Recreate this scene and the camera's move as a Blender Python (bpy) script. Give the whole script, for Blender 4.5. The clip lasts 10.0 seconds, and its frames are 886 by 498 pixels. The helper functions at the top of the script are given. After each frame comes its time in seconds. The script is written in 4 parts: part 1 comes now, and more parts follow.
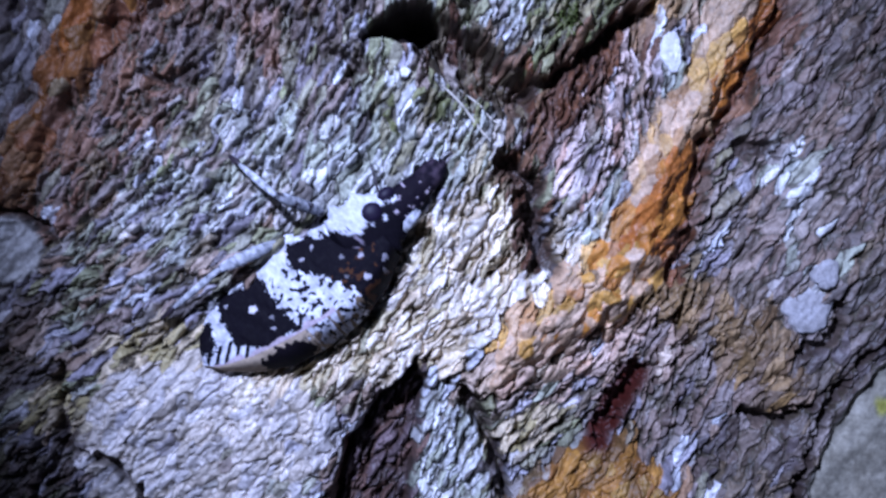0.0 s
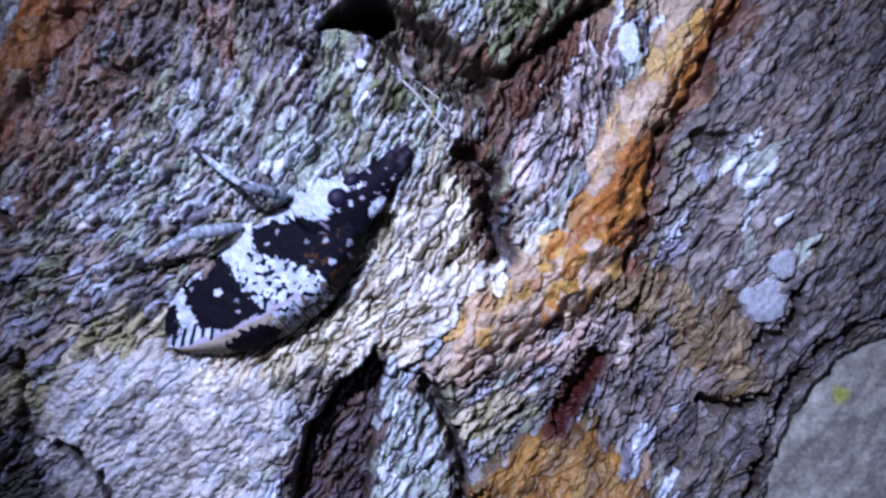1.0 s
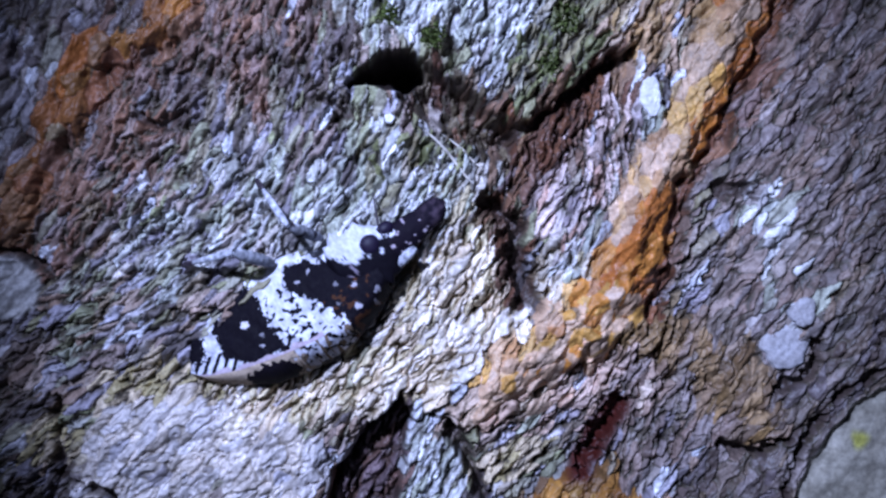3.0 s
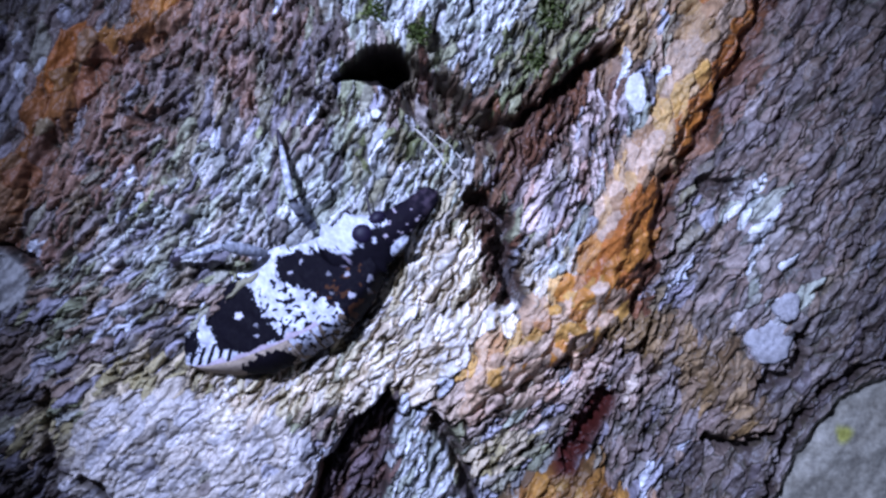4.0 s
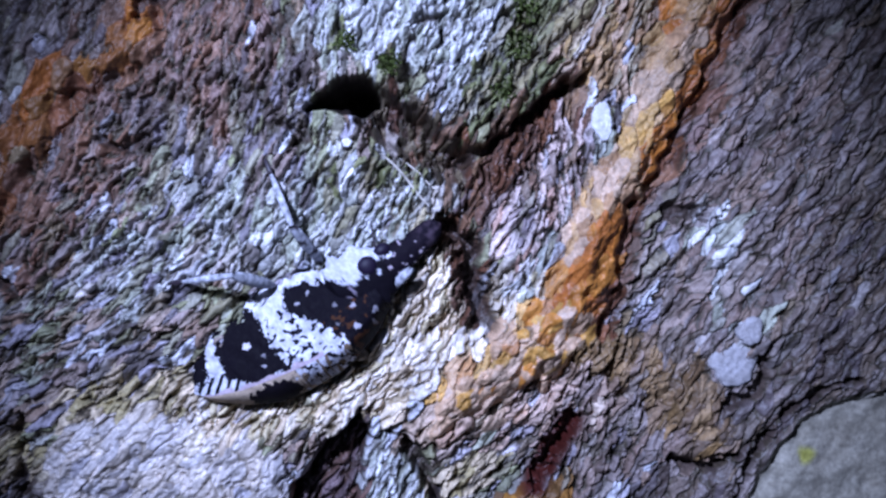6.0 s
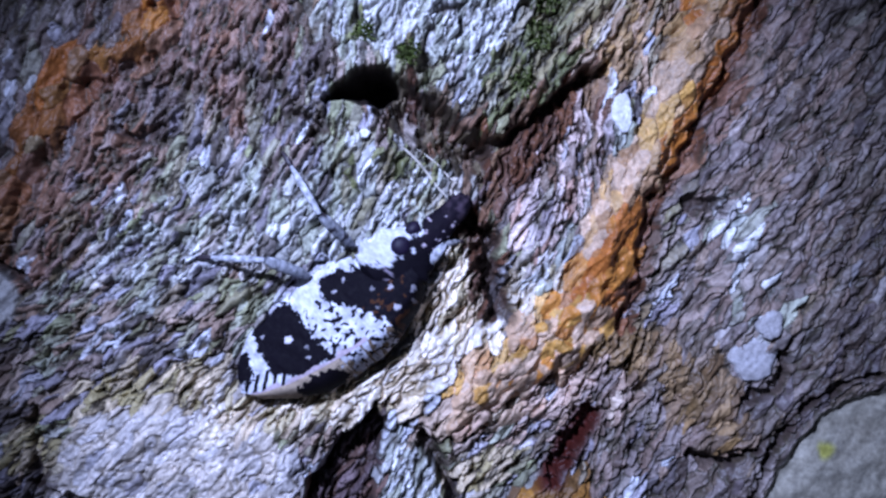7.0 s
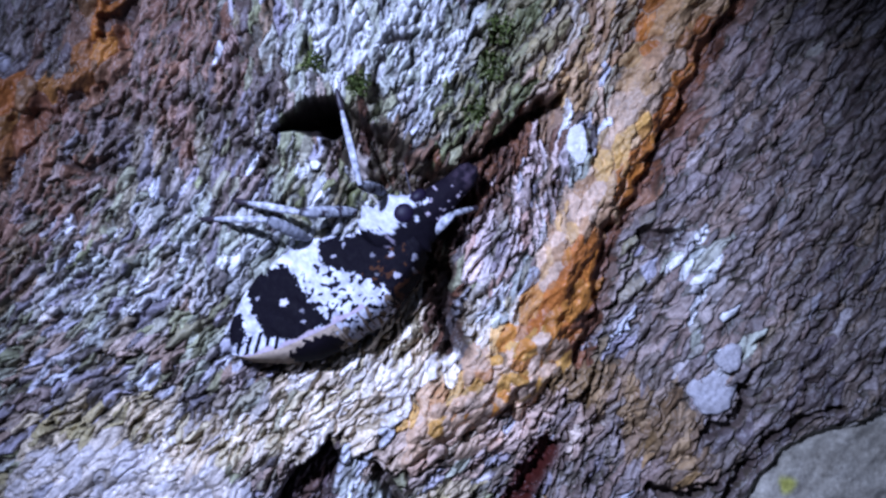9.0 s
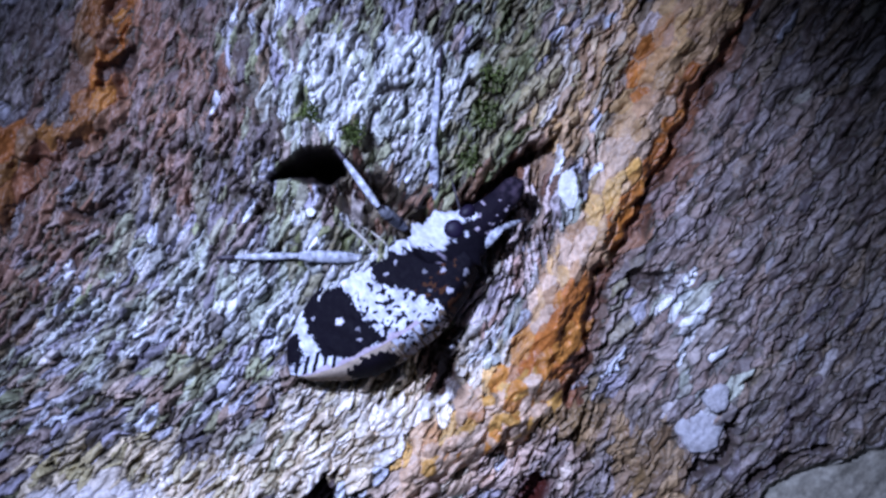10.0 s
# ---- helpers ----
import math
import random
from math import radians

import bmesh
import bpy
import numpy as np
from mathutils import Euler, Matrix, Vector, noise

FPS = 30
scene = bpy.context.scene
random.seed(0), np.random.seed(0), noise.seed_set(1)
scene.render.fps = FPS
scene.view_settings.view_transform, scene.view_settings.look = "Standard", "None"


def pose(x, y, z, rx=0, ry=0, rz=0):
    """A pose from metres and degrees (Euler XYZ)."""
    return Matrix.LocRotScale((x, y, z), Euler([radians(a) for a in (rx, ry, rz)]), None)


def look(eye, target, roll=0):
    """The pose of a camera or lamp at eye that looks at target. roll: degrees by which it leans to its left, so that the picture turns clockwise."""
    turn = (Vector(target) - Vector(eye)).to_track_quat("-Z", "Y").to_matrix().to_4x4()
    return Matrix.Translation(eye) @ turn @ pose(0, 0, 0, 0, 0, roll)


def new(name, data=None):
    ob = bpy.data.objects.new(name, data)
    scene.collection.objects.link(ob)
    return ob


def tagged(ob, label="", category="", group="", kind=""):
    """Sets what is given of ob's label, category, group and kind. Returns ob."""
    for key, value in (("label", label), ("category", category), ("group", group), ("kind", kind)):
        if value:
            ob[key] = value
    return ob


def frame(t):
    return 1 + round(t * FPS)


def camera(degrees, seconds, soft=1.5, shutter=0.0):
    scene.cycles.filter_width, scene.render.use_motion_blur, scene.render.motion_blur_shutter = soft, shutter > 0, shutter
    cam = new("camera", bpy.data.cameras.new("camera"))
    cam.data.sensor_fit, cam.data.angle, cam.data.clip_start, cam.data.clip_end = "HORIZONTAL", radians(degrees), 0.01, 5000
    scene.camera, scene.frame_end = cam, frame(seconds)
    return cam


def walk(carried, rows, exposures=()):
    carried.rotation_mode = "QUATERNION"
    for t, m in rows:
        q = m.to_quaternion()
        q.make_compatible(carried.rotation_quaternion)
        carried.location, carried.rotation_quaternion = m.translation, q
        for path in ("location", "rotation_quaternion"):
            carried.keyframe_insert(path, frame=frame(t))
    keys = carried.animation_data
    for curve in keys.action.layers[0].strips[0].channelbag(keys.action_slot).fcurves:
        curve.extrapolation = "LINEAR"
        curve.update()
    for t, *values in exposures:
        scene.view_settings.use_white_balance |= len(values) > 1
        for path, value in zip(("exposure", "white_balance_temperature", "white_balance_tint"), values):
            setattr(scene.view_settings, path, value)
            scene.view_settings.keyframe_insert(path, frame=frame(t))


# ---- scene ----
import collections

cam = camera(40.0, 10.0, soft=2.6, shutter=0.4)
PATH = [
    (0.0, (-0.00628, -0.16624, 1.29351), (0.00315, 0.00344, 1.28909), -0.24),
    (0.2, (-0.00683, -0.16840, 1.29674), (0.00260, 0.00126, 1.29134), -0.14),
    (0.5, (-0.00661, -0.16868, 1.29766), (0.00302, 0.00095, 1.29184), -0.12),
    (0.7, (-0.00563, -0.16733, 1.29672), (0.00492, 0.00218, 1.28934), -0.04),
    (1.0, (-0.00042, -0.16749, 1.29592), (0.00884, 0.00206, 1.28768), -0.14),
    (1.2, (0.00157, -0.16735, 1.29295), (0.00956, 0.00238, 1.28766), -0.35),
    (1.5, (-0.00080, -0.16765, 1.29533), (0.00614, 0.00212, 1.28986), -0.33),
    (1.7, (-0.00390, -0.16773, 1.29573), (0.00443, 0.00200, 1.29102), -0.28),
    (2.0, (-0.00222, -0.16734, 1.29608), (0.00592, 0.00237, 1.29026), -0.30),
    (2.3, (-0.00102, -0.16796, 1.29655), (0.00595, 0.00180, 1.29075), -0.33),
    (2.5, (-0.00369, -0.16861, 1.29618), (0.00472, 0.00111, 1.29118), -0.23),
    (2.7, (-0.00291, -0.17047, 1.30017), (0.00417, -0.00070, 1.29495), -0.21),
    (3.8, (0.00011, -0.17183, 1.30002), (0.00638, -0.00205, 1.29426), 0.10),
    (4.0, (0.00005, -0.17239, 1.29966), (0.00693, -0.00263, 1.29392), 0.06),
    (4.2, (0.00118, -0.17340, 1.29802), (0.00687, -0.00354, 1.29406), -0.06),
    (4.5, (-0.00336, -0.17448, 1.30149), (0.00344, -0.00466, 1.29777), -0.04),
    (4.7, (-0.00633, -0.17553, 1.30374), (0.00243, -0.00579, 1.30006), 0.08),
    (5.0, (-0.01095, -0.17728, 1.30700), (-0.00038, -0.00772, 1.30094), 0.17),
    (5.5, (-0.00383, -0.17700, 1.30268), (0.00634, -0.00734, 1.29899), 0.03),
    (5.7, (-0.00409, -0.17573, 1.30230), (0.00662, -0.00613, 1.29777), 0.07),
    (6.0, (0.00089, -0.17547, 1.30170), (0.01101, -0.00582, 1.29764), 0.10),
    (6.2, (-0.00179, -0.17539, 1.30172), (0.00776, -0.00573, 1.29681), 0.18),
    (7.3, (0.00016, -0.17340, 1.30050), (0.00970, -0.00373, 1.29601), 0.34),
    (7.5, (0.00182, -0.17357, 1.30003), (0.01107, -0.00386, 1.29620), 0.34),
    (7.8, (0.00239, -0.17319, 1.30086), (0.01149, -0.00347, 1.29763), 0.30),
    (8.0, (0.00180, -0.17199, 1.29924), (0.01216, -0.00234, 1.29594), 0.27),
    (8.2, (0.00806, -0.17304, 1.30221), (0.01647, -0.00329, 1.29833), 0.37),
    (8.5, (0.00989, -0.17224, 1.30004), (0.01915, -0.00252, 1.29697), 0.26),
    (8.7, (0.01071, -0.17233, 1.30162), (0.01964, -0.00259, 1.29888), 0.31),
    (9.0, (0.00600, -0.17246, 1.30287), (0.01517, -0.00272, 1.30098), 0.37),
    (9.2, (0.00756, -0.17273, 1.30294), (0.01630, -0.00296, 1.30075), 0.33),
    (9.5, (0.00810, -0.17170, 1.30214), (0.01623, -0.00189, 1.30152), 0.18),
    (9.7, (0.00437, -0.17220, 1.30492), (0.01392, -0.00248, 1.30322), 0.33),
    (10.0, (0.00594, -0.17526, 1.31086), (0.01592, -0.00559, 1.30729), 0.52),
]
walk(cam, [(t, look(eye, target, roll)) for t, eye, target, roll in PATH], exposures=((0.0, -2.26, 4700, 29), (10.0, -2.26, 4700, 29)))

# ---- light ----
world = bpy.data.worlds.new("sky")
scene.world = world
world.use_nodes = True
wn = world.node_tree.nodes
sky = wn.new("ShaderNodeTexSky")
sky.sky_type = 'NISHITA'
sky.sun_disc = False
sky.sun_elevation = radians(38)
sky.sun_rotation = radians(-140)
wn["Background"].inputs["Strength"].default_value = 0.03
world.node_tree.links.new(sky.outputs["Color"], wn["Background"].inputs["Color"])

SUN_FROM = Vector((-0.34, -0.85, 0.40)).normalized()      # where the light comes from, seen from the bark
sun = new("sun", bpy.data.lights.new("sun", 'SUN'))
sun.data.energy, sun.data.angle, sun.data.color = 0.22, radians(8.0), (1.0, 0.96, 0.90)
sun.matrix_world = look(SUN_FROM * 3 + Vector((0, 0, 1.3)), (0, 0, 1.3))

# added spot beside the camera, its pool fading to imitate darker picture edges
LAMP_AIM = Vector((0.013, 0.0, 1.288))
lamp = new("vignette_spot", bpy.data.lights.new("vignette_spot", 'SPOT'))
lamp.data.energy, lamp.data.spot_size, lamp.data.spot_blend = 21.0, radians(36), 1.0
lamp.data.shadow_soft_size, lamp.data.color = 0.005, (0.93, 0.96, 1.0)
lamp.matrix_world = look(LAMP_AIM + SUN_FROM * 0.26, LAMP_AIM)


# ---- materials ----
def node_mat(name, rough=0.75, spec=0.35):
    m = bpy.data.materials.new(name)
    m.use_nodes = True
    b = m.node_tree.nodes["Principled BSDF"]
    b.inputs["Roughness"].default_value = rough
    b.inputs["Specular IOR Level"].default_value = spec
    return m, m.node_tree.nodes, m.node_tree.links, b


def noise_node(n, l, scale, detail=4.0, coord=None, rough=0.6):
    t = n.new("ShaderNodeTexNoise")
    t.inputs["Scale"].default_value = scale
    t.inputs["Detail"].default_value = detail
    t.inputs["Roughness"].default_value = rough
    l.new(coord, t.inputs["Vector"])
    return t


def ramp(n, l, src, lo, hi, a=(0, 0, 0, 1), b=(1, 1, 1, 1)):
    r = n.new("ShaderNodeValToRGB")
    r.color_ramp.elements[0].position, r.color_ramp.elements[1].position = lo, hi
    r.color_ramp.elements[0].color, r.color_ramp.elements[1].color = a, b
    l.new(src, r.inputs["Fac"])
    return r


def mix(n, l, kind, fac, a, b):
    m = n.new("ShaderNodeMix")
    m.data_type, m.blend_type = 'RGBA', kind
    for sock, v in ((m.inputs["Factor"], fac), (m.inputs[6], a), (m.inputs[7], b)):
        if hasattr(v, "is_output"):
            l.new(v, sock)
        else:
            sock.default_value = v
    return m.outputs[2]


def bump(n, l, b, height, strength, dist):
    p = n.new("ShaderNodeBump")
    p.inputs["Strength"].default_value, p.inputs["Distance"].default_value = strength, dist
    l.new(height, p.inputs["Height"])
    l.new(p.outputs["Normal"], b.inputs["Normal"])


def surface_mat(name, base=None, attribute=None, rough=0.75, spec=0.35, vary=0.35, grain=1400, relief=0.00012):
    """Colour from an attribute or a base, with grain and stains at two scales and a fine relief."""
    m, n, l, b = node_mat(name, rough, spec)
    co = n.new("ShaderNodeTexCoord").outputs["Object"]
    if attribute:
        a = n.new("ShaderNodeAttribute")
        a.attribute_name = attribute
        col = a.outputs["Color"]
    else:
        rgb = n.new("ShaderNodeRGB")
        rgb.outputs[0].default_value = (*base, 1)
        col = rgb.outputs[0]
    fine = noise_node(n, l, grain, 5, co)
    wide = noise_node(n, l, grain * 0.16, 4, co)
    col = mix(n, l, 'MULTIPLY', vary, col, ramp(n, l, fine.outputs["Fac"], 0.3, 0.7, (0.35, 0.33, 0.32, 1), (1.35, 1.35, 1.38, 1)).outputs[0])
    col = mix(n, l, 'MULTIPLY', vary, col, ramp(n, l, wide.outputs["Fac"], 0.3, 0.7, (0.6, 0.55, 0.5, 1), (1.2, 1.2, 1.22, 1)).outputs[0])
    l.new(col, b.inputs["Base Color"])
    l.new(ramp(n, l, wide.outputs["Fac"], 0.25, 0.75, (rough - 0.12,) * 3 + (1,), (min(1, rough + 0.15),) * 3 + (1,)).outputs[0], b.inputs["Roughness"])
    bump(n, l, b, fine.outputs["Fac"], 0.6, relief)
    return m


BARK = surface_mat("bark", attribute="tint", rough=0.54, spec=0.5, vary=0.4, relief=0.00014)
CORE = surface_mat("outer_bark", base=(0.26, 0.22, 0.21), rough=0.85, vary=0.8, grain=160, relief=0.002)
SOIL = surface_mat("leaf_litter", base=(0.10, 0.07, 0.045), rough=0.95, vary=0.9, grain=30, relief=0.01)
LICHEN = surface_mat("lichen", base=(0.44, 0.43, 0.44), rough=0.85, vary=0.5, grain=1800, relief=0.00015)
LICHEN_WHITE = surface_mat("white_lichen", base=(0.74, 0.75, 0.76), rough=0.8, vary=0.45, grain=1800, relief=0.00015)
MOSS = surface_mat("moss", base=(0.10, 0.13, 0.025), rough=0.8, vary=0.7, grain=900)
WING = surface_mat("wing_pattern", attribute="tint", rough=0.7, spec=0.04, vary=0.28, grain=2600, relief=0.00003)
BODY = surface_mat("body_pattern", attribute="tint", rough=0.7, spec=0.04, vary=0.3, grain=2600, relief=0.00004)
EYE = surface_mat("compound_eye", base=(0.012, 0.008, 0.022), rough=0.5, spec=0.2, vary=0.3, grain=5000, relief=0.00002)
LEG_DARK = surface_mat("dark_leg", base=(0.03, 0.022, 0.03), rough=0.45, vary=0.4, grain=2500, relief=0.00003)


# ---- mesh helpers ----
def obj(name, mesh, material, parent=None, label=""):
    if not mesh.materials:
        mesh.materials.append(material)
    ob = new(name, mesh)
    if parent:
        ob.parent = parent
    return tagged(ob, label=label)


def part(name, bm, material, parent, label="", smooth=True):
    mesh = bpy.data.meshes.new(name)
    for f in bm.faces:
        f.smooth = smooth
    bm.to_mesh(mesh)
    bm.free()
    return obj(name, mesh, material, parent, label)


def grid_mesh(name, P, tint=None, keep=None, closed=False):
    """A quad mesh over an array of points P (rows, columns, 3), with a colour for each point."""
    r, c = P.shape[:2]
    i = np.arange(r * c).reshape(r, c)
    if closed:
        i = np.concatenate([i, i[:, :1]], 1)
    q = np.stack([i[:-1, :-1], i[:-1, 1:], i[1:, 1:], i[1:, :-1]], -1)
    q = q[keep] if keep is not None else q.reshape(-1, 4)
    mesh = bpy.data.meshes.new(name)
    mesh.vertices.add(r * c)
    mesh.vertices.foreach_set("co", P.reshape(-1).astype(np.float32))
    mesh.loops.add(q.size)
    mesh.loops.foreach_set("vertex_index", q.reshape(-1).astype(np.int32))
    mesh.polygons.add(len(q))
    mesh.polygons.foreach_set("loop_start", np.arange(0, q.size, 4, dtype=np.int32))
    mesh.polygons.foreach_set("use_smooth", np.ones(len(q), dtype=bool))
    if tint is not None:
        a = mesh.color_attributes.new("tint", 'FLOAT_COLOR', 'POINT')
        rgba = np.ones((r * c, 4), np.float32)
        rgba[:, :3] = tint.reshape(-1, 3)
        a.data.foreach_set("color", rgba.reshape(-1))
    mesh.update(calc_edges=True)
    return mesh


# ---- noise on arrays ----
rng = np.random.default_rng(7)
PERM = rng.permutation(512).astype(np.int32)
GX, GY = np.cos(np.arange(512) * 2.399).astype(np.float32), np.sin(np.arange(512) * 2.399).astype(np.float32)


def pn(x, y, seed=0):
    """Gradient noise, about -0.7 to 0.7."""
    x, y = np.asarray(x, np.float32), np.asarray(y, np.float32)
    x0, y0 = np.floor(x), np.floor(y)
    xf, yf = x - x0, y - y0
    xi, yi = x0.astype(np.int32) + seed * 37, y0.astype(np.int32) + seed * 11
    sx, sy = xf * xf * (3 - 2 * xf), yf * yf * (3 - 2 * yf)
    col0, col1 = PERM.take(xi & 511) + yi, PERM.take((xi + 1) & 511) + yi

    def corner(col, dx, dy):
        g = PERM.take((col + dy) & 511)
        return GX.take(g) * (xf - dx) + GY.take(g) * (yf - dy)
    a, b, c, d = corner(col0, 0, 0), corner(col1, 1, 0), corner(col0, 0, 1), corner(col1, 1, 1)
    top = a + (b - a) * sx
    return top + (c + (d - c) * sx - top) * sy


def fbm(x, y, seed=0, octaves=4, gain=0.5):
    out, amp = 0, 1.0
    for k in range(octaves):
        out = out + amp * pn(x * 2 ** k, y * 2 ** k, seed + k)
        amp *= gain
    return out


def smooth(a, b, x):
    t = np.clip((x - a) / (b - a), 0, 1)
    return t * t * (3 - 2 * t)


def to_line(u, v, line):
    """The distance to a line through some points."""
    best = np.full(np.shape(u), 1e9)
    if len(line) == 1:
        return np.hypot(u - line[0][0], v - line[0][1])
    for (x0, y0), (x1, y1) in zip(line, line[1:]):
        dx, dy = x1 - x0, y1 - y0
        t = np.clip(((u - x0) * dx + (v - y0) * dy) / (dx * dx + dy * dy), 0, 1)
        best = np.minimum(best, np.hypot(u - x0 - t * dx, v - y0 - t * dy))
    return best


def inside(u, v, poly):
    """Whether points lie inside a polygon."""
    res = np.zeros(np.shape(u), bool)
    for (x0, y0), (x1, y1) in zip(poly, poly[1:] + poly[:1]):
        if y0 != y1:
            res ^= ((y0 > v) != (y1 > v)) & (u < (x1 - x0) * (v - y0) / (y1 - y0) + x0)
    return res


# ---- the bark: millimetres across (u) and up (v) from the middle, height towards the camera ----
BUMPS = ((2, 24, 15, 7.7), (30, -36, 14, -6.1), (-45, -34, 14, 5.4), (45, 24, 16, -1.4), (60, -15, 18, 0.4), (-25, 5, 18, 2.5), (10, -10, 14, -0.3))


def swell(u, v):
    """The large form of the trunk's face."""
    h = 0.34 - 0.043 * u + 0.129 * v
    for a, b, s, k in BUMPS:
        h = h + k * np.exp(-((u - a) ** 2 + (v - b) ** 2) / (2 * s * s))
    return h


STEP, LOW = 0.145, -62
us, vs = np.arange(-72, 98, STEP), np.arange(LOW, 56, STEP)
U, V = np.meshgrid(us, vs)
WU, WV = U + 1.1 * fbm(U / 5, V / 5, 3, 3), V + 1.1 * fbm(U / 5, V / 5, 9, 3)

BRANCH = [(29.1, -16.3), (37.5, -18.9), (47.6, -24.4), (52.1, -30.8)]
VEIN = [(-31.5, 44), (-31.9, 35.2), (-30.4, 25.9), (-35.9, 22.1), (-43.7, 20.5), (-43.8, 15.8), (-50.3, 6.4), (-53.7, 0.0), (-56.4, -6.6)]
GROOVE = [(1.0, 17.3), (4.8, 14.5), (8.6, 11.8), (12.2, 9.6)]
CREVICE = [(32.3, 23.8), (25.8, 19.7), (20.2, 14.8), (13.9, 10.0)]
PLATE = [(-46, -36), (-45, -30), (-41, -27), (-30, -25.5), (-16, -29), (-11.5, -34), (-15, -44), (-22, -64), (-40, -64)]
CORNER = [(99, -18), (70, -27), (65, -31), (60.5, -37), (57.5, -46), (57, -64), (99, -64)]
CRACKS = [  # line, half width, depth
    ([(-47.8, -26.0), (-47.4, -36.5), (-42.7, -38.3), (-37.8, -42.8), (-33, -64)], 0.8, 2.6),
    ([(-47.4, -36.5), (-51.4, -42.3), (-54, -50)], 0.6, 1.8),
    ([(11.3, 29.8), (6.8, 28.0), (5.3, 20.6)], 0.5, 1.4),
    ([(11.3, 0.8), (14.6, -1.7), (16.2, -7.0), (17.0, -12.9)], 2.0, 3.4),
    ([(7.0, -30.8), (9.1, -37.7), (12.1, -42.9), (14, -64)], 1.3, 5.0),
    ([(32.1, -28.6), (29.0, -33.8), (26.6, -38.9)], 1.7, 3.6),
    ([(75, -22), (69.8, -24.1), (65.0, -26.6), (60.3, -32.5), (56.7, -41.1), (55.2, -46.3), (54, -64)], 0.7, 2.4),
    ([(47.5, -35.2), (51.6, -36.8), (56.3, -34.2)], 1.2, 3.0),
    ([(60.5, -19.6), (59.8, -24.0), (55.1, -25.8)], 1.0, 2.2),
    ([(-36.1, 12.6), (-31.7, 11.8), (-29.4, 13.3)], 0.8, 1.8),
    ([(44.0, 3.2), (50.2, 2.0)], 1.2, 1.8),
    ([(-11.2, 14.5), (-8.2, 13.1), (-7.6, 16.5)], 0.7, 2.0),
    ([(-27.2, 33.3), (-31.0, 29.6)], 1.2, 2.5),
    ([(-60, -4), (-51, -6.5), (-48, -9)], 0.8, 2.2),
]
CAVE = [(-1.0, -27.0), (-7.3, -33.2), (-11.5, -40.0), (-17, -64), (-3, -64), (-1.5, -44), (-0.5, -36), (1.0, -30.5)]
WEDGE = [(0.8, -29.5), (7.0, -34.5), (10, -44), (12, -64), (-3, -64), (-2.0, -44), (-0.5, -36)]


def blob(points, radius, edge=0.5):
    return 1 - smooth(radius * (1 - edge), radius * (1 + edge), to_line(WU, WV, points))


def area(poly, edge=1.2):
    d = to_line(WU, WV, poly + poly[:1])
    return smooth(-edge, edge, np.where(inside(WU, WV, poly), d, -d))


FAN = [(27.5, -14.0), (19.3, -20.4), (13.7, -25.0), (9.5, -28.5)]
RIDGE_LEFT = [(47.0, 46.0), (43.5, 34.0), (40.4, 25.7), (37.5, 15.7), (32.0, 6.3), (29.0, 0.0), (27.2, -8.0), (24.0, -13.7)]
RIDGE_RIGHT = [(61.0, 46.0), (56.3, 35.5), (51.3, 26.0), (45.6, 15.2), (44.0, 8.6), (39.3, 2.4), (37.4, -8.0), (35.2, -15.5)]
RIDGE_BODY = RIDGE_LEFT + [(29.0, -17.5)] + RIDGE_RIGHT[::-1]
CORE_AREA = [(39.0, 2.4), (34.5, 2.8), (31.6, -1.5), (29.0, -7.5), (25.5, -13.6), (30.0, -16.0), (35.0, -14.5), (37.2, -8.0), (38.6, -2.0)]
HOLE = [(-8.2, 16.4), (-6.4, 18.5), (-3.5, 20.4), (-0.5, 21.1), (2.2, 19.6), (2.8, 16.9), (-0.5, 15.6), (-3.5, 16.4)]
LUMP = [(12.5, -47.0), (19.5, -41.5), (26.9, -38.2), (32.5, -41.4), (39.5, -47.0), (42, -64), (8, -64)]
ridge_d = np.where(inside(WU, WV, RIDGE_BODY), to_line(WU, WV, RIDGE_BODY + RIDGE_BODY[:1]), 0)
M_ridge, M_core, M_branch = area(RIDGE_BODY, 0.8), area(CORE_AREA, 0.9), blob(BRANCH, 4.0, 0.7)
vein_rag = np.clip(0.9 + 1.1 * fbm(U / 4, V / 4, 29, 3), 0.35, 1.7)
M_vein = 1 - smooth(0.7, 1.25, to_line(WU, WV, VEIN) / (2.6 * vein_rag))
M_fan = blob(FAN, 4.6, 0.7)
M_lump = area(LUMP, 1.0)
M_plate, M_corner, M_cave, M_wedge = area(PLATE), area(CORNER, 0.7), area(CAVE, 0.6), area(WEDGE, 0.5)
M_disc = blob([(-54.5, -10.6)], 4.5, 0.15)
M_white = np.maximum.reduce([0.5 * blob([(54.8, -10.5), (51.5, 2.0), (57, -15)], 3.6, 0.5), blob([(-1, 28), (4, 29), (12, 30), (14, 24)], 6.5, 0.4), M_wedge, blob([(33.0, 21.0), (33.8, 16.8), (34.6, 13.2)], 1.5, 0.35), blob([(22.9, -8.9)], 2.6, 0.35),
                             0.75 * blob([(23.0, -4.5), (27.0, -1.5), (30, 4)], 3.2, 0.6), 0.75 * blob([(-5, 3), (4, 4), (9, 8), (-12, -1)], 5.5, 0.7), 0.5 * blob([(-20, 2), (-26, -3), (-34, -8)], 5, 0.7)])
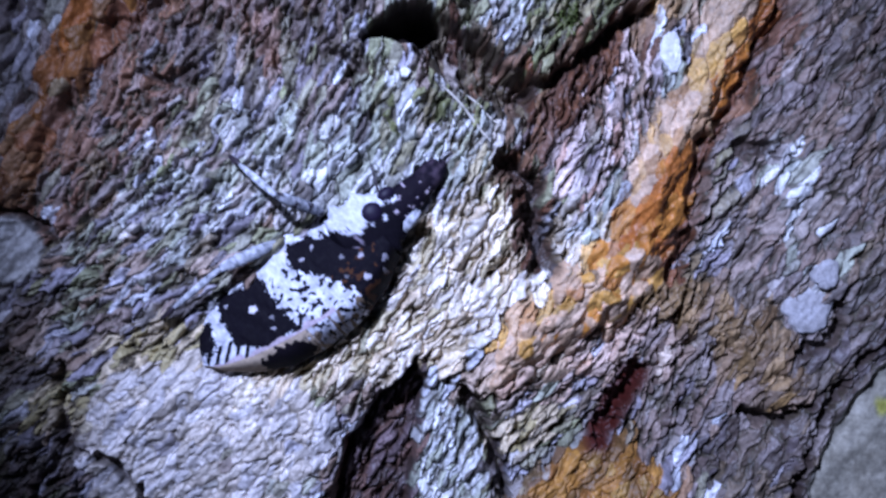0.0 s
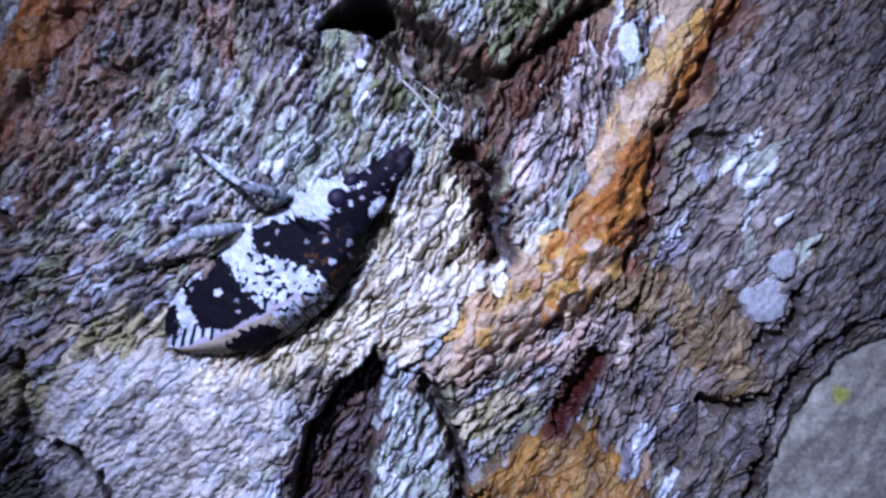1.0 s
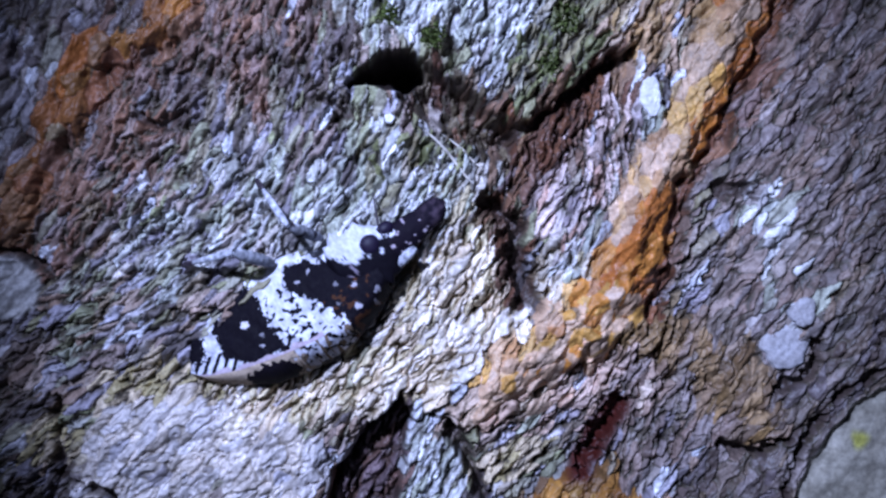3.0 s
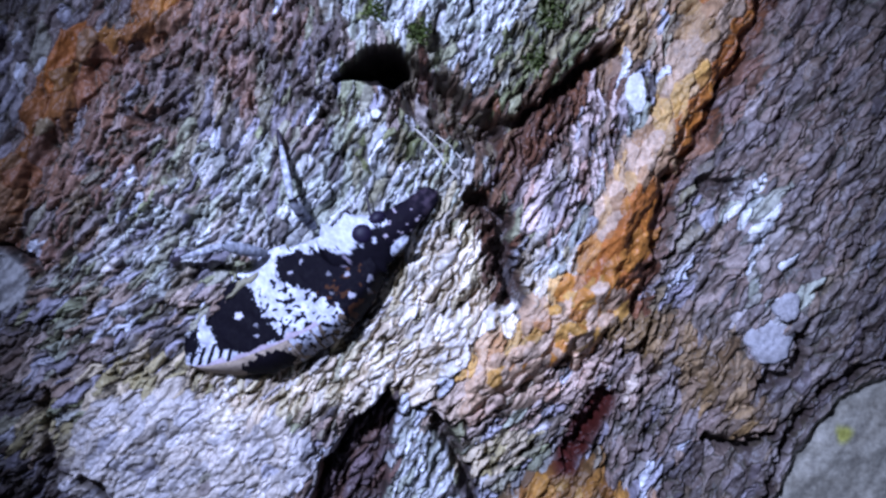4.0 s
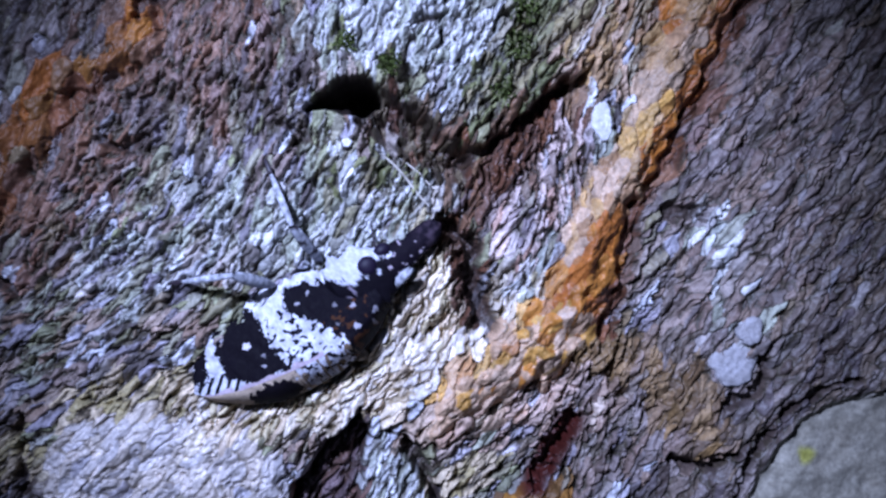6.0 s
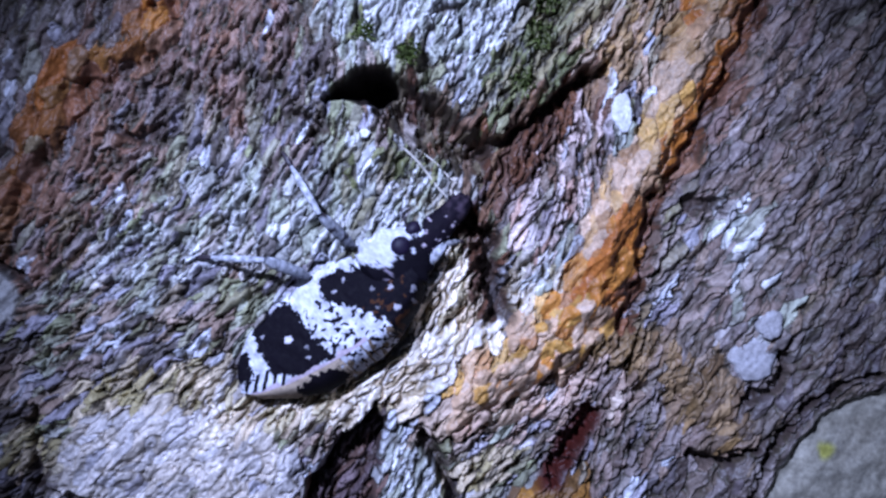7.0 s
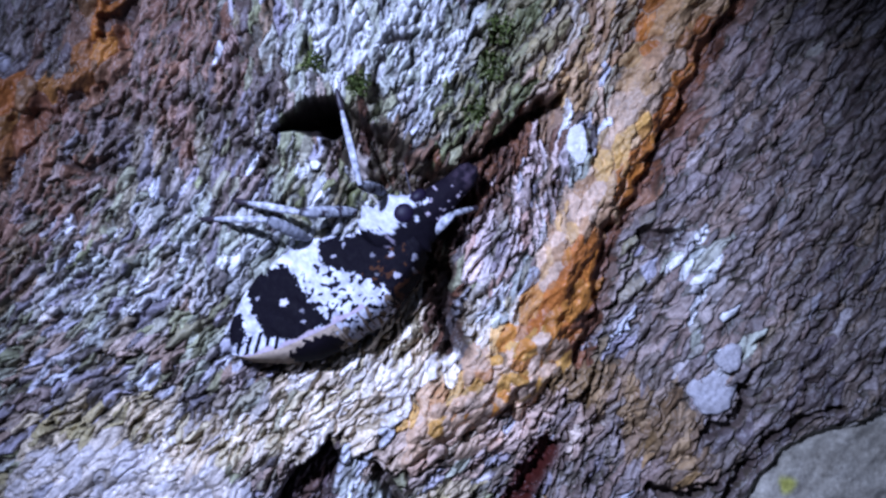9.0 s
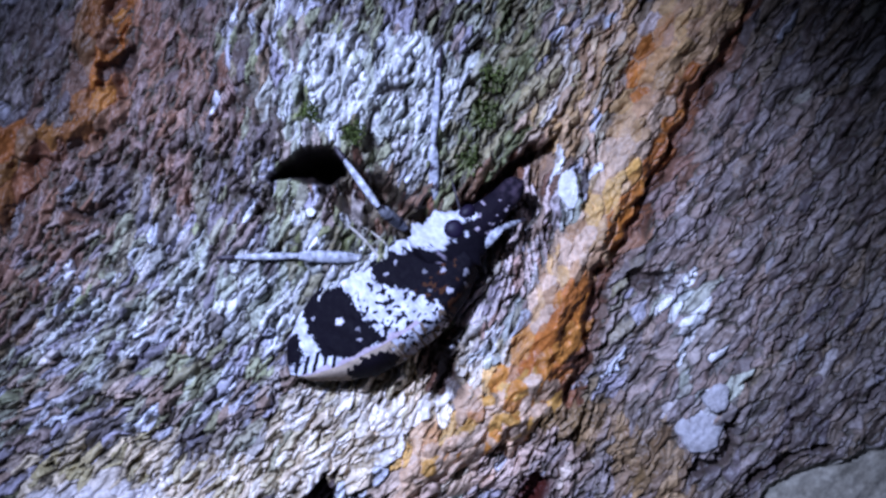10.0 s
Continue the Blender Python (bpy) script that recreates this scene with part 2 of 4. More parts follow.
M_cream = np.maximum.reduce([blob([(2.8, -11.1), (8.3, -7.2), (10.9, -16.5), (3.8, -22.2), (-1.9, -20.2)], 5.5, 0.6), 0.9 * blob([(4, -25), (-9, -25.5), (-22, -26.5)], 3.6, 0.7), 0.6 * blob([(12, -3), (6, 2)], 4, 0.6), 0.85 * blob([(14, -16), (19, -13), (22, -9)], 4.5, 0.6)])
M_moss = np.maximum.reduce([blob([(26, 42), (24.5, 32), (22, 25), (20.0, 20.5), (15.5, 12.5)], 4.4, 0.5), blob([(-2.6, 25.5)], 1.7), blob([(3.4, 22.8)], 1.9), 0.5 * blob([(-1, 8), (6, 11)], 5, 0.7), 0.6 * blob([(8.5, 14.5), (15, 11)], 2.0, 0.6)])
M_olive = np.maximum.reduce([blob([(-39.3, -25.1), (-30.7, -22.6), (-22, -25)], 3.4, 0.6), blob([(13, -38), (19, -36)], 2.5), blob([(-48, -31)], 3.5, 0.6), 0.6 * blob([(30, 28), (36, 34)], 5, 0.7)])
# red-brown bark, and the groove and cave, whose darkness imitates shade in them
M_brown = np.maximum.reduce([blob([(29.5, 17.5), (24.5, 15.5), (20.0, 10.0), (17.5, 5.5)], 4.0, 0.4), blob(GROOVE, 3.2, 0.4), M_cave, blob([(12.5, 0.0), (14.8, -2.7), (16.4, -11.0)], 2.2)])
M_strip = np.maximum(blob([(29.5, 12.5), (27.5, 5.0), (24.0, 0.0)], 3.6, 0.6), 0.9 * blob([(20.5, 3.0), (23.5, -3.0)], 3.0, 0.6))
M_rust = np.maximum.reduce([0.9 * blob([(-38, 10), (-44, 3), (-49, -4)], 5.5, 0.7), 0.7 * blob([(-37, 20), (-25, 24), (-16, 27)], 6, 0.7), 0.9 * blob([(-28, 36), (-20, 33), (-25, 27)], 6, 0.6), 0.8 * blob([(-20, 16)], 3.2), 0.9 * blob([(47.5, 11), (52, 20), (59, 31)], 4.6, 0.8)])
M_pink = np.maximum.reduce([0.75 * blob([(50, 8), (58, -5), (62, 20), (54, 26)], 9, 0.8), blob([(38, -24), (44, -31), (36, -30), (48, -20), (58, 15)], 8, 0.8) * 0.75])
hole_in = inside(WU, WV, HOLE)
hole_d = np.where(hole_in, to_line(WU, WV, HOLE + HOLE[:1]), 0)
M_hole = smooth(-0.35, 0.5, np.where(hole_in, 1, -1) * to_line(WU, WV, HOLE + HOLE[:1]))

M_flank = 1 - smooth(0.55, 1.2, to_line(WU, WV, [(x + 0.5, y) for x, y in RIDGE_RIGHT]) / (1.5 * np.clip(0.9 + 1.2 * fbm(U / 4, V / 4, 27, 2), 0.3, 1.6)))
M_vflank = blob([(x + 2.8, y - 1.2) for x, y in VEIN], 1.4, 0.7) * smooth(-0.15, 0.2, fbm(U / 5, V / 5, 26, 2))
M_tan = np.maximum(M_ridge * (1 - M_core), 0.6 * blob([(33, 24), (37, 31), (41, 40)], 5, 0.7))
M_orange = np.maximum.reduce([0.75 * blob([(27.5, -15.0), (22, -18.5), (17, -22)], 2.6, 0.6), blob([(53.0, 33), (47.5, 21.5), (43.4, 13.0), (41.5, 8.5)], 1.7, 0.5), 0.9 * blob([(46.5, 40), (43.5, 30)], 2.0, 0.6)])
M_yellow = np.maximum(blob([(43.5, 18.5), (39.0, 12.0)], 1.5, 0.6), blob([(25.5, -14.0), (18.5, -20.0), (12.5, -25.5)], 2.6, 0.6))
M_flame = np.maximum(0.9 * blob([(-26.5, 42), (-30.2, 33), (-31, 27.5)], 1.9, 0.6), 0.7 * blob([(-44, 19.5), (-46.5, 14)], 1.7, 0.6))
M_peach = np.maximum(blob([(27, -20), (20, -25), (14, -29)], 3.8, 0.7), 0.65 * blob([(29, -19), (34, -25), (24, -28)], 5, 0.7))

H = swell(U, V)
H += 1.5 * fbm(U / 9, V / 9, 20, 3) + 0.9 * fbm((U * 0.64 + V * 0.77) / 5.0, (V * 0.64 - U * 0.77) / 2.0, 24, 3) * (1 - 0.6 * M_plate) * (1 - M_corner)
H += 1.6 * M_fan + 2.5 * smooth(0, 5.0, ridge_d) * (0.85 + 0.5 * fbm(U / 3.5, V / 3.5, 31, 2)) + 0.9 * M_branch + 1.3 * M_vein + 2.5 * M_lump - 2.2 * M_flank - 1.4 * M_vflank
H += 0.8 * M_plate - 1.2 * M_corner + 0.35 * M_plate * fbm(U / 2.5, V / 2.5, 33, 3) + 1.2 * M_disc + 1.0 * M_wedge + 0.5 * M_core * fbm(U / 2.2, V / 2.2, 35, 3)
H -= 5.5 * blob(GROOVE, 2.5, 0.35) + 1.4 * M_brown
# a ledge: sharp on its upper side, easing off below it
ledge_v = np.interp(WU, [c[0] for c in CREVICE[::-1]], [c[1] for c in CREVICE[::-1]])
ledge_s = (ledge_v - WV + 0.7 * fbm(U / 1.8, V / 1.8, 58, 3) + 2.0 * fbm(U / 6, V / 6, 59, 2)) * 0.8
ledge_m = smooth(10.5, 14.5, WU) * (1 - smooth(29.5, 33.5, WU))
H -= (2.6 + 3.0 * smooth(14, 28, U)) * ledge_m * smooth(-0.5, 0.5, ledge_s) * np.exp(-np.clip(ledge_s, 0, None) / 2.6)
H -= 5.0 * M_hole + 5.0 * smooth(0.2, 2.2, hole_d)
H -= 4.6 * M_cave * (1 - M_wedge)
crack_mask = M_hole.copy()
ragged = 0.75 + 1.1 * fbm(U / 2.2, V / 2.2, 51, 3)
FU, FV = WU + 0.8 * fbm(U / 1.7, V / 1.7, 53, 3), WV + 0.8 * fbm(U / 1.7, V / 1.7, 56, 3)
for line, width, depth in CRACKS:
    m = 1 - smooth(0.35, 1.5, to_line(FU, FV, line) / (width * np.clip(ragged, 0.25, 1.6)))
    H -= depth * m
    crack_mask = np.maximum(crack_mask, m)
# the strip below the ledge's lip, darkened with the cracks as its shadow
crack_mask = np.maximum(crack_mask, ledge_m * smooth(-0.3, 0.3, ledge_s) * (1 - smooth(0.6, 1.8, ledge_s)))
M_smooth = np.clip(np.maximum.reduce([M_corner, M_disc]), 0, 1)

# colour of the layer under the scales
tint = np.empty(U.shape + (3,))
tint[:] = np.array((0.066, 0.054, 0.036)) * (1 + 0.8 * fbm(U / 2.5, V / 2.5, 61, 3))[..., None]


def lay_tint(mask, colour):
    tint[:] = tint * (1 - mask[..., None]) + np.array(colour) * mask[..., None]


M_ochre = np.clip(np.maximum.reduce([M_ridge, M_vein, M_lump, 0.6 * M_fan]), 0, 1)
lay_tint(M_plate * 0.8, (0.34, 0.30, 0.24))
lay_tint(M_cream * 0.8, (0.38, 0.30, 0.17))
lay_tint(M_white * 0.4, (0.28, 0.28, 0.25))
lay_tint(M_brown * 0.8, (0.06, 0.03, 0.022))
lay_tint(M_branch * 0.7, (0.16, 0.10, 0.04))
lay_tint(M_tan * 0.9, (0.40, 0.27, 0.15))
lay_tint(M_core * 0.95, (0.34, 0.11, 0.014))
lay_tint(M_vein * 0.9, (0.17, 0.06, 0.012))
lay_tint(M_lump * 0.9, (0.20, 0.09, 0.016))
lay_tint(M_flank * 0.85, (0.10, 0.04, 0.018))

# the grain of the bark: across, up, degrees
FLOW = ((-33, 6, 52), (-44, 0, 60), (-16, 14, 68), (-46, 18, 72), (-47, -17, 32), (-35, -13, 40), (-32, -37, 42), (-1, 6, 62), (4, 15, 100), (11, 18, 60), (-12, 26, 84), (-24, 28, 70),
        (7, -13, 66), (2, -23, 42), (21, 10, 72), (26, -2, 64), (29, 8, 100), (46, 2, 50), (58, 14, 50), (58, -10, 50), (43, -26, 66), (35, -34, 66), (51, -38, 56), (3, -38, 68), (19, -34, 42), (-8, -34, 60), (8, 28, 70), (24, 28, 62), (66, 30, 52))
fl = np.array(FLOW, float)


def grain(u, v):
    w = 1 / ((u - fl[:, 0]) ** 2 + (v - fl[:, 1]) ** 2 + 20) ** 1.5
    a = np.radians(fl[:, 2]) * 2
    return 0.5 * math.atan2((w * np.sin(a)).sum(), (w * np.cos(a)).sum())


GREY = np.array((0.965, 0.985, 1.05)) * np.array([(0.34, 0.31, 0.34), (0.46, 0.44, 0.47), (0.24, 0.215, 0.23), (0.26, 0.20, 0.165), (0.20, 0.19, 0.10), (0.62, 0.61, 0.63), (0.12, 0.10, 0.09), (0.36, 0.32, 0.28), (0.30, 0.28, 0.19), (0.70, 0.70, 0.71)])
WHITE = np.array([(0.70, 0.71, 0.73), (0.60, 0.61, 0.62), (0.80, 0.80, 0.81), (0.40, 0.42, 0.36), (0.28, 0.30, 0.18)])
CREAM = 1.06 * np.array([(0.76, 0.65, 0.48), (0.84, 0.77, 0.64), (0.60, 0.47, 0.30), (0.78, 0.75, 0.74), (0.42, 0.36, 0.16), (0.82, 0.77, 0.70)])
MOSSY = np.array([(0.32, 0.27, 0.15), (0.25, 0.20, 0.11), (0.13, 0.15, 0.04), (0.20, 0.21, 0.08), (0.30, 0.29, 0.16), (0.09, 0.11, 0.025), (0.38, 0.37, 0.30)])
OLIVE = np.array([(0.42, 0.36, 0.17), (0.30, 0.26, 0.10), (0.62, 0.52, 0.36), (0.60, 0.50, 0.36)])
BROWN = np.array([(0.14, 0.054, 0.024), (0.23, 0.095, 0.038), (0.075, 0.030, 0.016), (0.32, 0.18, 0.10), (0.17, 0.095, 0.065)])
STRIP = np.array([(0.62, 0.50, 0.45), (0.40, 0.23, 0.15), (0.70, 0.63, 0.62), (0.27, 0.13, 0.07), (0.66, 0.57, 0.54)])
DEEP = np.array([(0.44, 0.16, 0.018), (0.36, 0.12, 0.016), (0.50, 0.22, 0.03), (0.30, 0.10, 0.02)])
RUST = 0.8 * np.array([(0.27, 0.14, 0.075), (0.33, 0.21, 0.15), (0.19, 0.09, 0.05), (0.30, 0.22, 0.20)])
# PINK and DUSK carry a dimming factor for light falling off at the sides
PINK = 0.72 * np.array([(0.37, 0.26, 0.18), (0.42, 0.32, 0.26), (0.25, 0.17, 0.13), (0.32, 0.28, 0.28), (0.46, 0.40, 0.38)])
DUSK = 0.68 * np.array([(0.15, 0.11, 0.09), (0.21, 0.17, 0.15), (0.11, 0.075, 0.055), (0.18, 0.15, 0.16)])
PLATEC = np.array([(0.66, 0.60, 0.53), (0.58, 0.51, 0.42), (0.70, 0.66, 0.64), (0.64, 0.62, 0.64)])
TAN = np.array([(0.52, 0.36, 0.19), (0.44, 0.28, 0.11), (0.62, 0.47, 0.35), (0.50, 0.31, 0.09), (0.30, 0.17, 0.08), (0.50, 0.38, 0.27)])
# browner bark towards the sides, darkened further to imitate light falling off there
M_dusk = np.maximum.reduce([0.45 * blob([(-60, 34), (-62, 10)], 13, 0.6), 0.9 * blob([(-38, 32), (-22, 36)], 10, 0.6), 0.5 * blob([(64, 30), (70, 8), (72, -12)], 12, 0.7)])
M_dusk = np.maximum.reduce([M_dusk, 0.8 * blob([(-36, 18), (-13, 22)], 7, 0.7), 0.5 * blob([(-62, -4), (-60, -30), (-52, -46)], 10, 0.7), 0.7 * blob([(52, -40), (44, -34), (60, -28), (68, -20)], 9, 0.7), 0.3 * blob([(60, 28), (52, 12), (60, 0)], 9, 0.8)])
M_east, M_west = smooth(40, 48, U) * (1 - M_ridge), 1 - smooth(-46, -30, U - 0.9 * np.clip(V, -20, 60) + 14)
M_green = smooth(-0.05, 0.4, fbm(U / 8, V / 8, 83, 3)) * 0.8 * (1 - smooth(30, 44, U))
M_warm = smooth(0.0, 0.42, fbm(U / 9, V / 9, 87, 3)) * 0.6
# the M_west, M_east and M_dusk palettes have that falloff painted into the bark
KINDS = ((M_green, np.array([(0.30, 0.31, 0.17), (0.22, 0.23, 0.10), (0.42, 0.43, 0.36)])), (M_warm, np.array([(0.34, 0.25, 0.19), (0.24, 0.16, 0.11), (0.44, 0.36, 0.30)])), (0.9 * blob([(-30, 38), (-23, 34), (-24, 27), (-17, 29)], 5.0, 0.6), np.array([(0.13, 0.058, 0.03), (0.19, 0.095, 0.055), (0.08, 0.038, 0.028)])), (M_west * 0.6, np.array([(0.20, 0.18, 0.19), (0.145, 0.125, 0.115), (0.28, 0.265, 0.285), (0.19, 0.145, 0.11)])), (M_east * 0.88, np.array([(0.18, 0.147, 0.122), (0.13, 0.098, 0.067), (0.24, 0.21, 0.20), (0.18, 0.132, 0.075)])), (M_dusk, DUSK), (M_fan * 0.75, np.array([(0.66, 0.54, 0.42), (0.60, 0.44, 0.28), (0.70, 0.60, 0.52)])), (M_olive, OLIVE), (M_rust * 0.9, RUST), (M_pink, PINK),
         # the GROOVE palette is olive-brown taken nearly black for the shade inside it
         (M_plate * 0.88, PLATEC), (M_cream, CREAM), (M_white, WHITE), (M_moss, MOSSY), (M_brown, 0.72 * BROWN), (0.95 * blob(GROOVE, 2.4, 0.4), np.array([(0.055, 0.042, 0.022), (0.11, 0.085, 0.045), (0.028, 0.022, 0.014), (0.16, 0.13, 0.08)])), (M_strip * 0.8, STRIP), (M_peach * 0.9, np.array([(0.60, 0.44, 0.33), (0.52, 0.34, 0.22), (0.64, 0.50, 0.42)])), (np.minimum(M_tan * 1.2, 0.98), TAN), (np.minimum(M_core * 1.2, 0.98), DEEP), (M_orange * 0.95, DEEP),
         (M_yellow * 0.9, np.array([(0.52, 0.30, 0.05), (0.56, 0.37, 0.12), (0.48, 0.22, 0.025), (0.58, 0.42, 0.24)])), (M_branch * 0.85, np.array([(0.24, 0.15, 0.05), (0.32, 0.22, 0.11), (0.16, 0.10, 0.05)])), (M_flank * 0.95, BROWN), (M_vein * 0.9, np.array([(0.20, 0.075, 0.012), (0.26, 0.12, 0.022), (0.07, 0.028, 0.012), (0.20, 0.12, 0.06)])), (M_flame, 0.8 * DEEP), (M_vflank * 0.8, BROWN),
         # the cave's own dark brown, deepened for shade in the recess
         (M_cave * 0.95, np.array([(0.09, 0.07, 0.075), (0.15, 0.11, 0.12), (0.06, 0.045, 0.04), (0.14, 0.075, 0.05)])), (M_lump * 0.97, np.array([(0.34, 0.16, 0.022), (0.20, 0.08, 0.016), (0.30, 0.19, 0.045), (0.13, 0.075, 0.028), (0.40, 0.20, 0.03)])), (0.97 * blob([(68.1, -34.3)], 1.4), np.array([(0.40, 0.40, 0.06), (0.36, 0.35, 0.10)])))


def along(seed, length, width, octaves=2):
    """Noise drawn out along the grain of the bark."""
    d2 = np.stack([1 / ((U[::4, ::4] - x) ** 2 + (V[::4, ::4] - y) ** 2 + 20) ** 3 for x, y, _ in FLOW])
    d2 /= d2.sum(0)
    out, power = np.zeros(U.shape), np.zeros(U.shape)
    for w4, (x, y, deg) in zip(d2, FLOW):
        w = np.repeat(np.repeat(w4, 4, 0), 4, 1)[:U.shape[0], :U.shape[1]]
        m = w > 0.03
        c, s = math.cos(radians(deg)), math.sin(radians(deg))
        uu, vv = EU[m] - x, EV[m] - y
        power[m] += w[m] ** 2
        out[m] += w[m] * fbm((uu * c + vv * s) / length + 40, (vv * c - uu * s) / width + 40, seed, octaves)
    return out / np.sqrt(power + 0.02)


EU = (U + 0.45 * (WU - U) + 0.28 * fbm(U / 1.5, V / 1.5, 151, 3) + 0.42 * fbm(U / 3.4, V / 3.4, 153, 2)).astype(np.float32)
EV = (V + 0.45 * (WV - V) + 0.28 * fbm(U / 1.5, V / 1.5, 156, 3) + 0.42 * fbm(U / 3.4, V / 3.4, 158, 2)).astype(np.float32)
streak, coarse, fine = along(75, 6.0, 1.3), along(172, 5.4, 1.65), along(175, 3.0, 0.95)
broad = along(178, 9.0, 3.0)
DOTS = ((69.0, -16.6), (69.8, -18.4))
tone = 0.47 + 1.1 * fbm(U / 6, V / 6, 71, 3) + 0.8 * fbm(U / 2.4, V / 2.4, 81, 2)      # patches of paler and darker scales
ORDER = GREY[np.argsort(GREY.sum(1))]
MEANS = [palette.mean(0) for _, palette in KINDS]
PATCH = np.stack([fbm(U[::2, ::2] / 3.2, V[::2, ::2] / 3.2, 300 + 5 * k, 2).astype(np.float32) for k in range(len(KINDS))])     # where each kind gathers

# how long and wide the scales are, and how far they stand out
LONG = 2.9 + 0.5 * M_east + 1.6 * M_brown + 1.2 * M_strip - 0.5 * M_white - 0.7 * M_plate + 0.2 * M_fan
WIDE = 0.74 + 0.30 * M_east + 0.55 * M_ridge + 1.0 * M_fan + 0.6 * M_vein + 0.35 * M_plate + 0.25 * M_west - 0.05 * M_white + 0.5 * M_lump
PROUD = 1 - 0.42 * M_east - 0.35 * M_west
PROUD = PROUD * (1 - 0.5 * M_ridge) * (1 - 0.4 * M_core) * (1 - 0.62 * M_plate) * (1 - 0.97 * M_smooth) * (1 - 0.3 * M_lump) + 0.5 * M_fan * (1 - M_core) + 0.25 * M_brown

# scales: each point of the bark belongs to the nearest seed, by a measure drawn out along the grain
first, second, owner = np.full(U.shape, 9.0, np.float32), np.full(U.shape, 9.0, np.float32), np.full(U.shape, -1, np.int32)
seeds, colours = [], []
lean_q = np.zeros(U.shape, np.float32)
for u0, v0, spread in zip(rng.uniform(-71, 97, 46000), rng.uniform(-61, 55, 46000), rng.lognormal(0, 0.38, 46000)):
    ci, ri = int((u0 + 72) / STEP), int((v0 - LOW) / STEP)
    if first[ri, ci] < 0.86:
        continue
    spread = min(spread, 1.6)
    a, b, ang = LONG[ri, ci] * spread * rng.uniform(0.8, 1.25), WIDE[ri, ci] * spread, grain(u0, v0) + rng.normal(0, 0.2)
    n = int(1.5 * max(a, b) / STEP) + 2
    sl = (slice(max(ri - n, 0), ri + n), slice(max(ci - n, 0), ci + n))
    du, dv = EU[sl] - EU[ri, ci], EV[sl] - EV[ri, ci]
    ca, sa = np.float32(math.cos(ang)), np.float32(math.sin(ang))
    p, q = du * ca + dv * sa, dv * ca - du * sa
    q = q + np.float32(rng.normal(0, 0.2) / a) * p * p
    d = np.sqrt((p / np.float32(a)) ** 2 + (q / np.float32(b)) ** 2)
    near = d < first[sl]
    second[sl] = np.where(near, first[sl], np.minimum(second[sl], d))
    first[sl] = np.where(near, d, first[sl])
    owner[sl] = np.where(near, len(seeds), owner[sl])
    lean_q[sl] = np.where(near, q * np.float32(rng.normal(0, 0.34)) + p * np.float32(rng.normal(0, 0.10)), lean_q[sl])
    pick = int(np.clip((tone[ri, ci] + rng.normal(0, 0.16)) * len(ORDER), 0, len(ORDER) - 1))
    colour = ORDER[pick]
    patch = np.clip(0.5 + 1.1 * PATCH[:, ri // 2, ci // 2] + rng.normal(0, 0.10, len(KINDS)), 0.02, 0.98)
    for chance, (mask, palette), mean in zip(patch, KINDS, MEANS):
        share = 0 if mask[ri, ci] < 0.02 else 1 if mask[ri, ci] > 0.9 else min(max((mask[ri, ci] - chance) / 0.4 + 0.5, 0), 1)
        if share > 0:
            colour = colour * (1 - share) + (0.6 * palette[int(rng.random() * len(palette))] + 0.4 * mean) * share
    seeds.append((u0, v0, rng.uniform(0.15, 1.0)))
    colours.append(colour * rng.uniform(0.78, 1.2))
seeds, colours = np.array(seeds), np.array(colours)
gap = np.clip(0.35 + 1.9 * fbm(U / 2.6, V / 2.6, 161, 3), 0.0, 1.3) * (0.8 + 0.25 * (1 - M_ochre))
edge = smooth(0.0, 0.04 + 0.30 * gap, second - first) * (first < 1.5)
dome = np.sqrt(np.clip(1.15 - first ** 2, 0.02, 1))
# winding furrows between rounded ropes of bark, large and small, which the scales lie along
calm = np.clip(np.maximum.reduce([0.85 * M_east, 0.7 * M_west, 0.8 * smooth(-0.05, 0.4, fbm(U / 7, V / 7, 181, 2))]), 0, 1)
rope, twine = np.sqrt(np.clip(np.abs(coarse) / 0.34, 0, 1)), np.sqrt(np.clip(np.abs(fine) / 0.30, 0, 1))
rope = rope * (1 - calm) + np.sqrt(np.clip(np.abs(broad) / 0.30, 0, 1)) * calm
twine = twine * (1 - 0.6 * calm) + 0.6 * calm
furrow = rope * (0.35 + 0.65 * twine)
relief = edge * (0.34 * seeds[owner, 2] + 0.30 * dome + lean_q * 0.7) - 0.45 * gap * (1 - edge) + 1.5 * (1 - 0.5 * M_ochre) * (1 - 0.6 * M_fan) * (rope - 0.6) + 0.50 * (1 - 0.5 * M_fan) * (twine - 0.6) + 0.5 * M_fan * edge * dome
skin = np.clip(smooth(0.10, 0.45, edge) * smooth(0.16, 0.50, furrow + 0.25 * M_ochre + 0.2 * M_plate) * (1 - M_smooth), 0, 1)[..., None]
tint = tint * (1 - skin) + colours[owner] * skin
lay_tint(M_smooth, (0.36, 0.35, 0.33))
lay_tint(M_corner, (0.34, 0.32, 0.25))
lay_tint(blob([(68.1, -34.3)], 1.3) * 0.9, (0.42, 0.42, 0.06))

